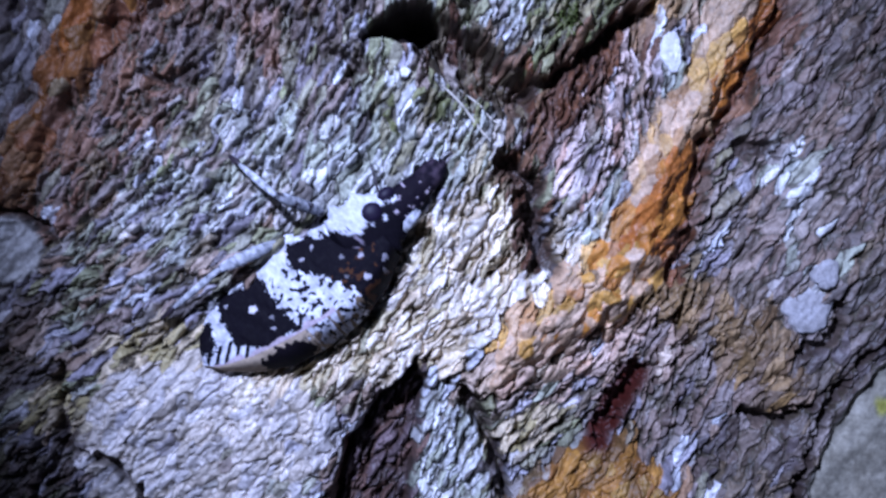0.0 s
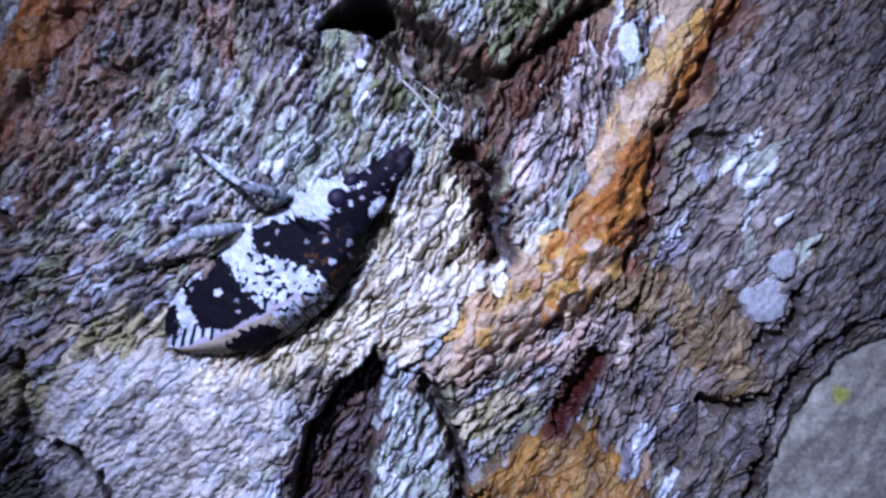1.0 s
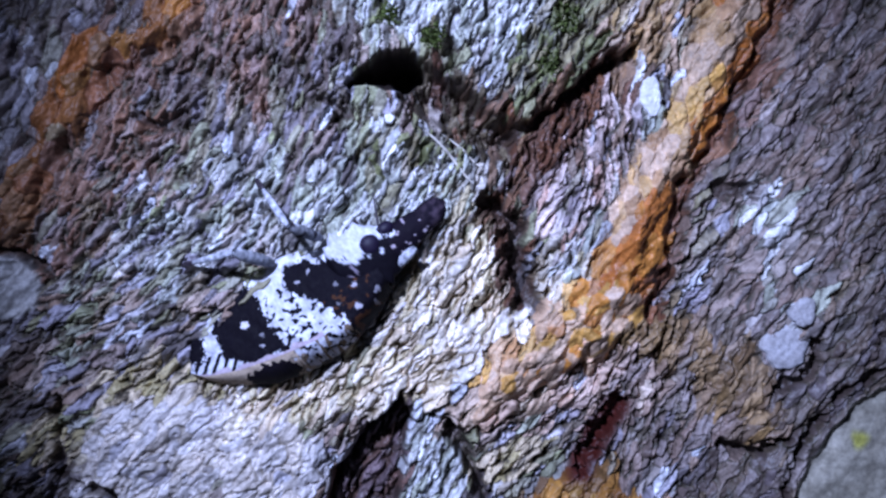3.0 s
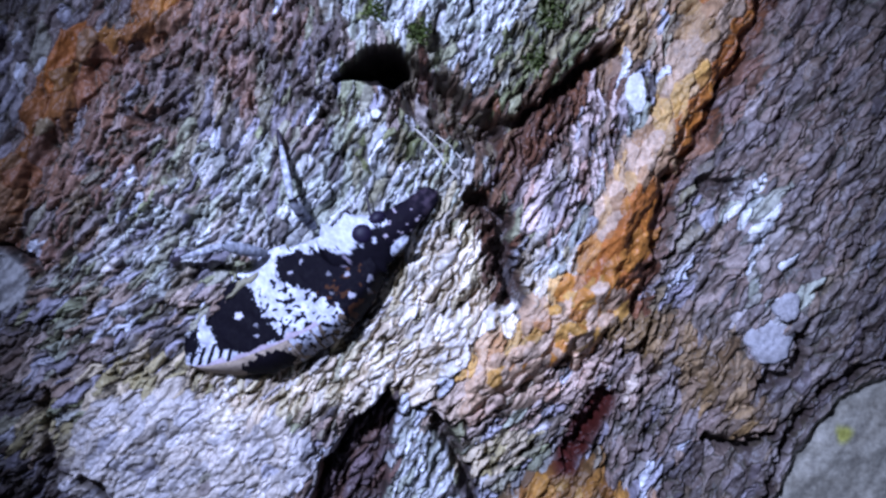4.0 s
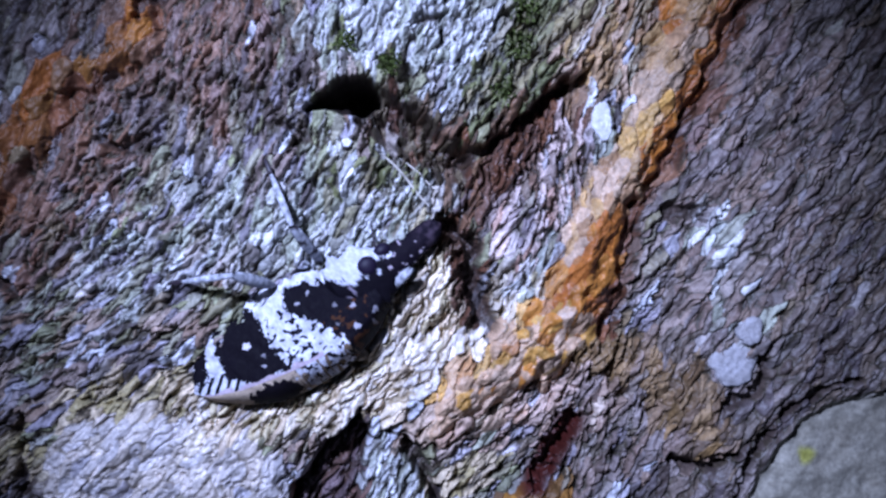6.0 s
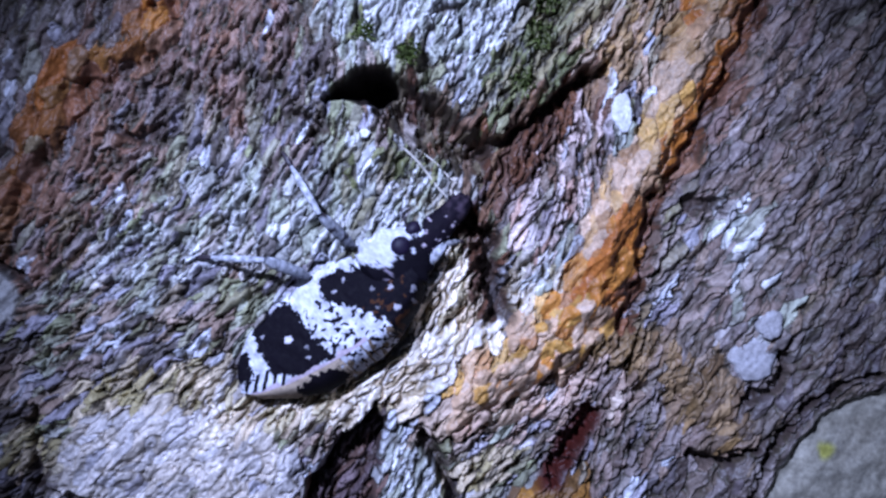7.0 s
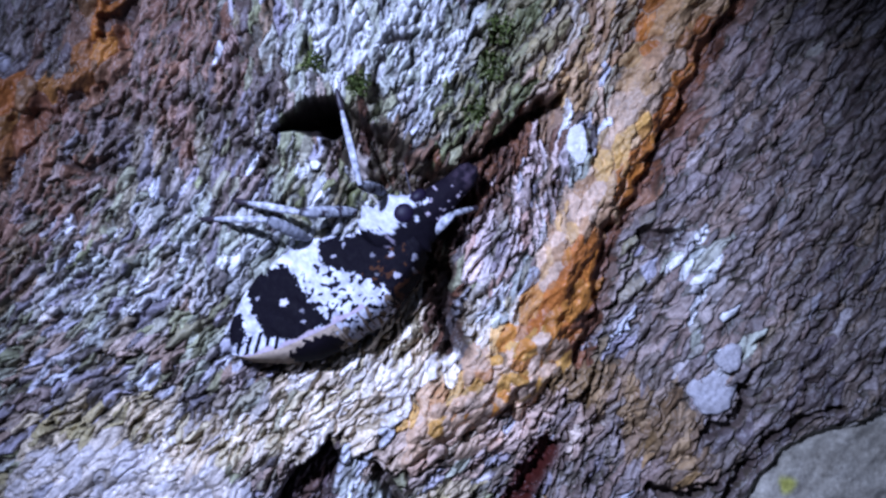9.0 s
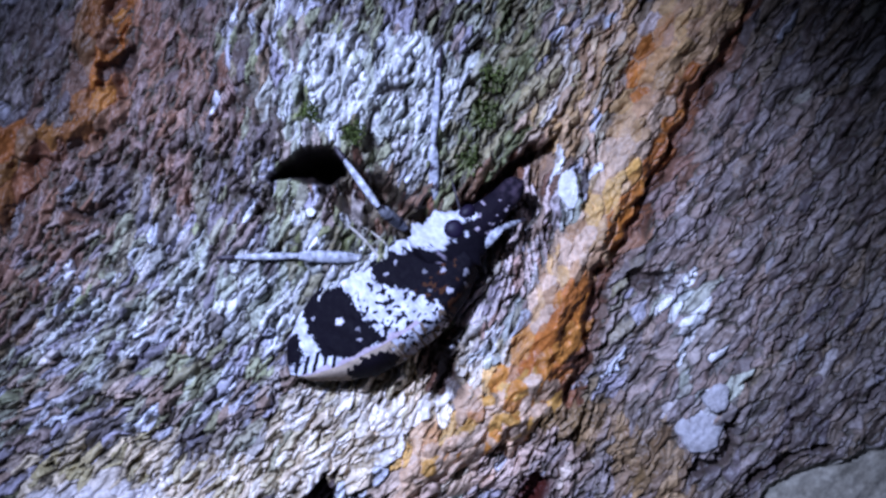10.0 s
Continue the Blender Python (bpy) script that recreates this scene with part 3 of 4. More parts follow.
# rounded knobs where the ridge fans out
KNOBS = [(30, -13), (25, -18), (19, -22.5), (12, -27.5)]
for k in range(95):
    t = rng.uniform(0, 3)
    j, f = int(t), t - int(t)
    u0 = KNOBS[j][0] * (1 - f) + KNOBS[j + 1][0] * f + rng.normal(0, 2.6)
    v0 = KNOBS[j][1] * (1 - f) + KNOBS[j + 1][1] * f + rng.normal(0, 2.4)
    ci, ri = int((u0 + 72) / STEP), int((v0 - LOW) / STEP)
    a = rng.uniform(1.2, 2.8)
    b, ang, n = a * rng.uniform(0.5, 0.75), 0.95 + rng.normal(0, 0.4), int(a * 1.5 / STEP) + 2
    sl = (slice(ri - n, ri + n), slice(ci - n, ci + n))
    du, dv = EU[sl] - EU[ri, ci], EV[sl] - EV[ri, ci]
    p, q = du * math.cos(ang) + dv * math.sin(ang), -du * math.sin(ang) + dv * math.cos(ang)
    d = (p / a) ** 2 + ((q + 0.2 * p * p / a) / b) ** 2
    z = rng.uniform(0.9, 1.7) * np.sqrt(np.clip(1 - d, 0, 1)) + 0.15 * twine[sl]
    take = (d < 1) & (z > relief[sl])
    relief[sl] = np.where(take, z, relief[sl])
    tint[sl][take] = np.array(((0.58, 0.40, 0.25), (0.52, 0.29, 0.06), (0.60, 0.44, 0.30), (0.48, 0.21, 0.03))[rng.integers(4) if rng.random() > 0.28 * t else 2 * rng.integers(2)]) * rng.uniform(0.8, 1.1)

# pits in the pale plate
for k in range(260):
    u0, v0 = rng.uniform(-46, -13), rng.uniform(-50, -27)
    ci, ri = int((u0 + 72) / STEP), int((v0 - LOW) / STEP)
    if M_plate[ri, ci] > 0.5:
        n, rad = 5, rng.uniform(0.18, 0.42)
        du, dv = U[ri - n:ri + n, ci - n:ci + n] - u0, V[ri - n:ri + n, ci - n:ci + n] - v0
        relief[ri - n:ri + n, ci - n:ci + n] -= rng.uniform(0.8, 2.2) * np.exp(-(du * du + 1.6 * dv * dv) / (rad * rad))

# long splits along the grain
for k in range(700):
    u0, v0 = rng.uniform(-66, 86), rng.uniform(-54, 48)
    ci, ri = int((u0 + 72) / STEP), int((v0 - LOW) / STEP)
    if rng.random() < 0.95 * max(M_smooth[ri, ci], M_ochre[ri, ci], M_plate[ri, ci], 0.75 * M_fan[ri, ci]):
        continue
    ang, a, b = grain(u0, v0) + rng.normal(0, 0.22), rng.uniform(1.4, 5.0), rng.uniform(0.2, 0.5)
    n = int(a * 1.1 / STEP) + 2
    r0, r1, c0, c1 = max(ri - n, 0), min(ri + n, len(vs)), max(ci - n, 0), min(ci + n, len(us))
    du, dv = EU[r0:r1, c0:c1] - EU[ri, ci], EV[r0:r1, c0:c1] - EV[ri, ci]
    p, q = du * math.cos(ang) + dv * math.sin(ang), -du * math.sin(ang) + dv * math.cos(ang)
    q = q + rng.normal(0, 0.3) * p * p / a + 0.3 * np.sin(p * 1.9 + k)
    m = np.clip(1 - (p / a) ** 2, 0, 1) * smooth(1.0, 0.3, np.abs(q) / b)
    relief[r0:r1, c0:c1] -= rng.uniform(0.7, 2.0) * m
H += relief * PROUD * (1 - 0.8 * crack_mask)
for du, dv in DOTS:
    H -= 1.4 * np.exp(-((U - du) ** 2 + (V - dv) ** 2) / 0.25)
H += 0.35 * streak * PROUD
tint *= np.clip(1 + 0.35 * fbm(U / 0.8, V / 0.8, 46, 3) + 0.3 * fbm(U / 3, V / 3, 48, 2) + 0.3 * streak, 0.45, 1.5)[..., None]
H += (0.10 * fbm(U / 0.9, V / 0.9, 40, 2) + 0.10 * fbm((U + V) / 0.7, (V - U) / 3.0, 44, 2)) * (1 - 0.5 * M_smooth)
# near-black laid into cracks and under the ledge, standing in for shade
lay_tint(crack_mask * 0.85, (0.045, 0.03, 0.024))
# the knot hole's inside is coloured near black in place of deep shade
lay_tint(M_hole, (0.018, 0.012, 0.010))
lay_tint(blob([(31.6, -29.4), (28.5, -34.4), (26.4, -39.5)], 2.2), (0.055, 0.008, 0.004))

# the sheet's rim turns down into the trunk
rim = smooth(0, 6, np.minimum.reduce([U + 72, us[-1] - U, V - LOW, vs[-1] - V]))
H = H * rim - 34 * (1 - rim)
P = np.stack([U / 1000, -H / 1000, 1.3 + V / 1000], -1)


def height(u, v):
    c = np.clip(int(round((u + 72) / STEP)), 0, len(us) - 1)
    r = np.clip(int(round((v - LOW) / STEP)), 0, len(vs) - 1)
    return H[r, c]


tree = tagged(new("tree"), "old tree trunk with flaking grey and ochre bark", "tree")
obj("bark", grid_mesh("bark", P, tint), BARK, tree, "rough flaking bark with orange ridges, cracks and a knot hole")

# the rest of the trunk, round, with a plain furrowed skin, from the ground up
RAD = 0.30
th, zz = np.linspace(0, 2 * math.pi, 220, endpoint=False), np.linspace(-0.02, 3.4, 341)
TH, ZZ = np.meshgrid(th, zz)
rr = RAD + 0.010 * fbm(TH * 9, ZZ * 5, 60, 4) + 0.14 * np.exp(-ZZ / 0.12) * (0.6 + 0.4 * np.sin(TH * 5)) - 0.006
rr = rr * np.sqrt(np.clip((3.4 - ZZ) / 0.12, 0.0, 1.0)) * (1 - 0.04 * ZZ)
TP = np.stack([rr * np.sin(TH), 0.284 - rr * np.cos(TH) + 0.026, ZZ], -1)
skip = ~((np.abs(TP[:-1, :, 0] - 0.010) < 0.066) & (TP[:-1, :, 1] < 0.1) & (np.abs(TP[:-1, :, 2] - 1.297) < 0.035))
obj("trunk", grid_mesh("trunk", TP, None, skip, closed=True), CORE, tree, "furrowed grey-brown trunk")

gr = np.linspace(0, 1, 60) ** 3 * 120
GA, GR = np.meshgrid(np.linspace(0, 2 * math.pi, 96, endpoint=False), gr)
GP = np.stack([GR * np.cos(GA), GR * np.sin(GA) + 0.3, 0.03 * fbm(GR * np.cos(GA) / 0.6, GR * np.sin(GA) / 0.6, 70, 3)], -1)
ground = obj("ground", grid_mesh("ground", GP, None, None, closed=True), SOIL)
tagged(ground, "brown forest floor of leaf litter round the tree", "ground", kind="structure")


# ---- the lantern bug, in millimetres: x to its head, y to its left, z off the bark ----
def track(xs, pts):
    p = np.array(pts, float)
    return np.interp(xs, p[:, 0], p[:, 1])


BIG_BLACK = [(-13.2, 5.4), (-9.4, 5.4), (-6.9, 4.0), (-6.7, 0.4), (-7.3, -2.6), (-6.3, -5.4), (-11.2, -5.5), (-14.6, -2.2), (-14.2, 1.7)]
TAIL_BLACK = [(-18.4, 3.0), (-15.6, 2.4), (-17.0, -1.0), (-20.6, -0.9)]
FRONT_DARK = [(-2.8, 2.6), (-1.6, 3.9), (0.8, 3.4), (2.6, 2.2), (4.4, 1.2), (7.2, -0.6), (10.8, -0.8), (14.0, -6.9), (7.3, -9.4), (1.1, -10.5), (2.6, -6.4), (0.6, -3.6), (-0.6, -1.6), (-2.8, 1.1)]
PALE_SPOTS = ((-10.1, 0.0, 0.55), (-2.2, 3.2, 0.5), (5.7, -3.3, 0.5), (3.4, -2.1, 0.35), (8.0, -5.6, 0.5), (-0.9, 1.1, 0.35), (-8.6, -2.4, 0.4), (1.2, 1.4, 0.3),
              (4.6, -6.0, 0.4), (6.6, -1.2, 0.35), (-12.6, 2.6, 0.3), (2.5, -4.5, 0.35), (6.8, -7.2, 0.4), (-9.3, -3.6, 0.3))


def wing_colour(x, y, right=False):
    """Black blotches and specks on a white wing."""
    wx, wy = x + 0.85 * fbm(x / 1.0, y / 1.0, 80, 4, 0.65), y + 0.85 * fbm(x / 1.0, y / 1.0, 85, 4, 0.65)
    col = np.empty(x.shape + (3,))
    col[:] = (0.54, 0.55, 0.62)
    dark = np.zeros(x.shape, bool)
    for poly in (BIG_BLACK, TAIL_BLACK, FRONT_DARK):
        dark |= inside(wx, wy, poly)
    speck = (fbm(x / 1.05, y / 0.85, 90, 2) > 0.25 - 0.13 * smooth(1.0, -4.5, y + 0.25 * x)) & (x > -9.0) & (x < 4) & (y < 1.9)
    comb = (np.sin((x * 0.62 - y * 0.78) * 5.2 + 0.8 * pn(x, y, 95)) > 0.25) & (x < -11.5) & (y < -0.6 - 0.25 * (x + 18)) & (x > -19.5)
    dark |= speck | comb
    veins = fbm(x / 0.5, y / 2.0, 97, 2)
    col *= np.clip(1 + 0.30 * veins + 0.7 * fbm(x / 1.6, y / 1.6, 98, 3), 0.35, 1.4)[..., None]
    ink = np.array((0.006, 0.005, 0.008)) + 0.006 * np.clip(fbm(x / 0.8, y / 0.8, 99, 3), 0, 1)[..., None]
    col[dark] = ink[dark]
    brown = inside(wx, wy, FRONT_DARK) & (fbm(x / 1.3, y / 1.0, 101, 3) > 0.24) & (y < -2.5) & (x < 8)
    col[brown] = (0.055, 0.024, 0.012)
    for k, (sx, sy, sr) in enumerate(PALE_SPOTS):
        bright = 1.0 if k < 2 else 0.22 + 0.5 * ((k * 0.37) % 1)
        col[np.hypot(0.55 * wx + 0.45 * x - sx, 0.55 * wy + 0.45 * y - sy) < sr * (1 if k < 2 else 0.85)] = np.array((0.60, 0.58, 0.66)) * bright
    return col


insect = tagged(new("lantern_bug"), "black and white speckled lantern bug walking up the bark", "insect")

LEFT_EDGE = [(-20.0, -1.2), (-19.2, 0.4), (-18, 1.9), (-14.3, 4.0), (-11, 5.1), (-7, 5.3), (-2.3, 5.4), (1.4, 4.6), (4.2, 3.2), (9.5, 1.6)]
CREST = [(-20.0, -1.6), (-18.5, -3.0), (-13.8, -4.8), (-8.9, -5.9), (-3.9, -6.8), (2.2, -7.3), (9.5, -4.6)]
RIGHT_EDGE = [(-20.0, -2.0), (-18.5, -4.2), (-14.8, -7.2), (-10.8, -9.5), (-6.5, -10.3), (-2.3, -10.6), (1.1, -10.4), (6, -9.0), (9.5, -7.0)]
RIGHT_BLACK = [(-14.0, -6.0), (-10.8, -6.0), (-7.4, -6.9), (-6.4, -9.4), (-8.6, -10.6), (-13.0, -9.9)]
xs = np.linspace(-20.0, 9.5, 300)


def wing(name, edge, label, right):
    w = np.linspace(0, 1, 130)[:, None]
    ye, yc = track(xs, edge)[None], track(xs, CREST)[None]
    y = ye + (yc - ye) * w
    x = np.broadcast_to(xs[None], y.shape)
    top = track(xs, [(-20, 1.6), (-17, 3.0), (-8, 4.6), (2, 5.2), (9.5, 4.6)])[None]
    low = 0.7 if not right else 0.2
    zed = low + (top - low) * np.sin(w * math.pi / 2) ** 0.85 + 0.07 * np.sin(x * 2.2 + y) * w * (1 - w) * 4
    zed = zed + 0.16 * np.abs(fbm(x / 0.9, y / 3.0, 110, 2))
    col = wing_colour(x, y, right)
    if right:
        pale = x < -6.0 + 2.0 * fbm(x / 1.5, y / 1.5, 126, 2)
        col[pale] = np.array((0.42, 0.34, 0.25)) * (1 + 0.4 * fbm(x / 1.6, y / 0.6, 121, 3))[pale][:, None]
        wx, wy = x + 0.9 * fbm(x / 1.0, y / 1.0, 80, 4, 0.65), y + 0.7 * fbm(x / 1.0, y / 1.0, 85, 4, 0.65)
        col[inside(wx, wy, RIGHT_BLACK)] = (0.010, 0.008, 0.012)
        streaks = (x > -6.5) & (x < 2.5) & (fbm(x / 0.5, y / 2.2, 124, 2) > 0.12)
        col[streaks] = (0.16, 0.12, 0.08)
    else:
        band = (w > 0.95 - 0.10 * pn(x / 1.5, y, 130)) & (x < -1.5) & (x > -19)
        col[band] = np.array((0.44, 0.37, 0.42)) * (1 + 0.2 * fbm(x / 0.5, y / 0.5, 131, 2))[band][:, None]
    out = np.stack([x, y, zed], -1)
    back = out.copy()
    back[..., 2] -= 0.12
    # upper and lower skin, closed round the rim
    allp = np.concatenate([out, back[::-1]], 0) / 1000
    mesh = grid_mesh(name, allp.transpose(1, 0, 2) if right else allp.transpose(1, 0, 2)[::-1], np.concatenate([col, col[::-1]], 0).transpose(1, 0, 2) if right else np.concatenate([col, col[::-1]], 0).transpose(1, 0, 2)[::-1], closed=True)
    return obj(name, mesh, WING, insect, label)


wing("forewing", LEFT_EDGE, "white forewing with black blotches and specks", False)
wing("forewing", RIGHT_EDGE, "cream forewing with a black patch", True)


def lathe(name, stations, material, label, paint, n=64, m=72, jag=0.0):
    """A closed body along x through stations (x, y, z, half width, half height)."""
    s = np.array(stations, float)
    t = np.linspace(0, 1, m)
    xx = s[0, 0] + (s[-1, 0] - s[0, 0]) * (0.5 - 0.5 * np.cos(t * math.pi))
    cy, cz, ry, rz = (np.interp(xx, s[:, 0], s[:, k]) for k in (1, 2, 3, 4))
    a = np.linspace(0, 2 * math.pi, n, endpoint=False)[:, None]
    x = np.broadcast_to(xx[None], (n, m))
    y, zed = cy[None] + ry[None] * np.cos(a) * (1 + jag * fbm(x / 1.1, np.cos(a) * 1.5 + 7, 143, 3)), cz[None] + rz[None] * np.sin(a)
    b = 0.10 * fbm(x / 0.8, y / 0.8 + zed, 140, 3)
    zed = zed + b
    P2 = np.stack([x, y, zed], -1) / 1000
    mesh = grid_mesh(name, P2.transpose(1, 0, 2), paint(x, y, zed).transpose(1, 0, 2), closed=True)
    return obj(name, mesh, material, insect, label)


def thorax_paint(x, y, zed):
    c = np.empty(x.shape + (3,))
    c[:] = (0.54, 0.55, 0.62)
    c *= (1 + 0.5 * fbm(x / 0.7, y / 0.7, 150, 3))[..., None]
    wy = y + 2.4 * fbm(x / 1.3, y / 1.3, 151, 4, 0.6)
    c[wy < np.interp(x, (3.0, 4.4, 7.2, 9.0, 10.4, 13.6), (2.6, 1.4, -0.6, -1.0, -0.6, -0.2))] = (0.006, 0.005, 0.008)
    c[(x > 13.2 + 0.6 * fbm(x, y, 152, 2))] = (0.006, 0.005, 0.008)
    for sx, sy, sr in PALE_SPOTS:
        c[(np.hypot(x - sx, wy - sy) < sr) & (wy < -0.8)] = (0.22, 0.19, 0.24)
    return c


def head_paint(x, y, zed):
    c = np.empty(x.shape + (3,))
    c[:] = (0.009, 0.007, 0.012)
    c += (np.array((0.045, 0.032, 0.042)) * (smooth(17.0, 20.5, x) * smooth(-0.3, 0.4, fbm(x / 1.3, y / 1.3, 163, 3)))[..., None])
    pale = fbm(x / 1.1, (y + zed) / 1.0, 160, 2) > 0.27
    c[pale & (x < 18.5)] = (0.50, 0.43, 0.50)
    c[(np.hypot(x - 13.6, y + 0.3) < 0.5)] = (0.6, 0.6, 0.66)
    return c


def dark_paint(x, y, zed):
    c = np.empty(x.shape + (3,))
    c[:] = (0.03, 0.022, 0.02)
    return c * (1 + 0.5 * fbm(x / 1.2, y / 1.2, 170, 3))[..., None]


lathe("abdomen", [(-16, -3.5, 1.0, 0.2, 0.2), (-12, -3.8, 1.2, 2.0, 0.9), (-4, -4.2, 1.5, 3.2, 1.2), (4, -4.2, 1.6, 3.2, 1.3), (8, -3.2, 1.8, 0.5, 0.5)], BODY, "dark ridged abdomen", dark_paint)
lathe("thorax", [(3.6, 0.0, 2.4, 0.2, 0.2), (4.6, 0.0, 2.4, 3.0, 1.8), (7.0, -1.0, 2.5, 4.9, 2.1), (10.0, -1.4, 2.5, 4.7, 2.1), (12.6, -1.4, 2.5, 3.4, 2.0), (14.0, -1.3, 2.6, 2.6, 1.8), (14.8, -1.3, 2.6, 0.3, 0.3)],
      BODY, "white pronotum with a black back", thorax_paint, jag=0.3)
lathe("head", [(11.8, -1.6, 2.6, 0.2, 0.2), (12.6, -1.6, 2.6, 2.6, 2.0), (15.0, -1.5, 2.7, 2.4, 1.8), (18.0, -1.2, 2.8, 1.9, 1.5), (20.4, -0.9, 2.9, 1.8, 1.4), (21.6, -0.8, 2.9, 1.2, 1.0), (22.2, -0.8, 2.9, 0.15, 0.15)],
      BODY, "black snouted head with pale marks", head_paint)


def ball(name, at, r, material, label, squash=(1, 1, 1)):
    bm = bmesh.new()
    bmesh.ops.create_icosphere(bm, subdivisions=3, radius=r / 1000)
    bmesh.ops.scale(bm, vec=squash, verts=bm.verts)
    bmesh.ops.translate(bm, vec=Vector(at) / 1000, verts=bm.verts)
    return part(name, bm, material, insect, label)


ball("eye", (10.3, 0.0, 4.2), 1.4, EYE, "bulging dark purple eye", (1.05, 1, 0.6))
ball("eye", (13.2, 0.7, 3.6), 1.1, EYE, "bulging dark purple eye", (1.2, 0.9, 0.8))


def limb(name, length, w0, w1, material, parent, label, bands=False):
    """A tapered limb along x, oval, slightly bowed, with rough rings."""
    n, m = 12, 28
    t = np.linspace(0, 1, m)[None]
    a = np.linspace(0, 2 * math.pi, n, endpoint=False)[:, None]
    r = (w0 + (w1 - w0) * t) * np.clip(np.sin(np.clip(t, 0.03, 0.97) * math.pi) ** 0.25, 0.2, 1) * (1 + 0.03 * np.sin(t * 40))
    x = np.broadcast_to(t * length, (n, m))
    y, zed = r * np.cos(a) * 1.25, r * np.sin(a) * 0.85 + 0.03 * length * np.sin(t * math.pi)
    col = np.empty((n, m, 3))
    col[:] = (0.38, 0.39, 0.43)
    col *= (1 + 1.3 * fbm(x / 0.7, y * 2, 180, 3))[..., None]
    if bands:
        dark = (np.sin(x * 2.1 + 1.0) + 0.5 * np.sin(a * 2 + x) + 1.2 * fbm(x / 0.6, y / 0.5, 182, 2) > 0.75)
        col[dark] = (0.05, 0.04, 0.05)
    mesh = grid_mesh(name, np.stack([x, y, zed], -1).transpose(1, 0, 2) / 1000, col.transpose(1, 0, 2), closed=True)
    return obj(name, mesh, material, parent, label)


# hip in the bug's space, thigh and shin lengths, which way the knee bends
LEGS = {
    "hind": ((-2.2, 5.0, 2.2), 8.8, 11.0, 0.74, 0.40),
    "mid": ((5.2, 4.2, 2.4), 9.6, 10.0, 0.70, 0.42),
    "fore": ((10.0, 4.0, 2.4), 9.4, 13.0, 0.70, 0.40),
    "fore_far": ((11.0, -4.6, 2.4), 5.0, 5.4, 0.60, 0.36),
}
limbs = {}
for leg, (hip, thigh, shin, w0, w1) in LEGS.items():
    femur = limb("femur", thigh, w0 * 0.85, w0, BODY, insect, "pale femur with dark bands", leg in ("mid", "fore"))
    tibia = limb("tibia", shin * 0.8, w1 * 1.1, w1 * 0.8, BODY, insect, "thin pale tibia")
    foot = limb("tarsus", shin * 0.24, w1 * 0.9, w1 * 0.6, LEG_DARK, tibia, "small dark foot")
    foot.matrix_basis = pose(shin * 0.78 / 1000, 0, 0)
    limbs[leg] = (femur, tibia)

# antenna
thread = limb("antenna", 5.0, 0.16, 0.08, LEG_DARK, insect, "short dark antenna")
thread.matrix_basis = Matrix.Translation((0.0125, 0.0012, 0.004)) @ Vector((0.35, 0.8, -0.1)).to_track_quat('X', 'Z').to_matrix().to_4x4()

# where it stands: seconds, across, up, heading
BUG = [(0.0, -14.7, -12.3, 38.9), (0.5, -14.22, -12.3, 37.6), (1.0, -13.65, -11.5, 38.0), (1.5, -13.7, -9.7, 34.6), (2.0, -13.45, -9.95, 34.5), (2.5, -13.8, -10.65, 33.6),
       (2.7, -13.95, -10.4, 32.6), (4.0, -12.85, -9.65, 33.5), (4.5, -10.1, -11.3, 35.9), (5.0, -9.55, -11.05, 33.9), (5.5, -8.1, -10.95, 32.8), (6.0, -8.1, -10.5, 33.8), (6.2, -7.5, -10.5, 33.6),
       (7.5, -3.8, -9.3, 44.2), (8.0, -1.85, -8.2, 45.1), (8.2, -0.8, -6.6, 45.2), (8.5, 0.33, -4.35, 45.9), (8.7, 0.8, -2.5, 39.5), (9.0, 1.38, -0.38, 36.9), (9.5, 3.4, 1.7, 34.8), (9.7, 8.15, 2.75, 35.2), (10.0, 9.35, 3.5, 39.4)]
# where the feet hold the bark: seconds, across, up
FEET = {
    "hind": [(0.0, -34.4, -19.6), (0.75, -33.6, -18.0), (1.5, -30.8, -7.2), (5.5, -30.4, -8.0), (6.0, -27.0, -7.2), (6.6, -25.6, -4.8), (8.4, -24.8, -4.5), (8.65, -16.2, 2.6), (9.0, -17.8, 4.9), (9.5, -18.2, 4.9), (9.7, -15.0, 5.9), (10.0, -15.0, 5.9)],
    "mid": [(0.0, -25.2, 1.6), (1.0, -24.4, 1.6), (2.7, -22.6, 1.4), (3.6, -15.6, 9.6), (5.0, -14.8, 10.6), (6.0, -13.4, 9.8), (8.1, -13.3, 9.2), (9.0, -13.2, 7.4), (9.15, -3.0, 15.0), (9.25, 1.0, 20.8), (10.0, 1.0, 20.9)],
    "fore": [(0.0, 9.0, 9.0), (8.0, 4.0, 10.0), (8.2, 0.6, 21.8), (9.5, 0.6, 21.8), (9.6, 8.0, 24.0), (9.75, 15.6, 31.5), (10.0, 15.1, 35.0)],
}
BODY_LIFT = 0.1


def bug_pose(t):
    b = np.array(BUG)
    u, v, a = (float(np.interp(t, b[:, 0], b[:, k])) for k in (1, 2, 3))
    c, s = math.cos(radians(a)), math.sin(radians(a))
    m = Matrix(((c, -s, 0, u / 1000), (0, 0, -1, -(swell(u, v) + BODY_LIFT) / 1000), (s, c, 0, 1.3 + v / 1000), (0, 0, 0, 1)))
    return m


def aim(start, end):
    return Matrix.Translation(start) @ (end - start).to_track_quat('X', 'Z').to_matrix().to_4x4()


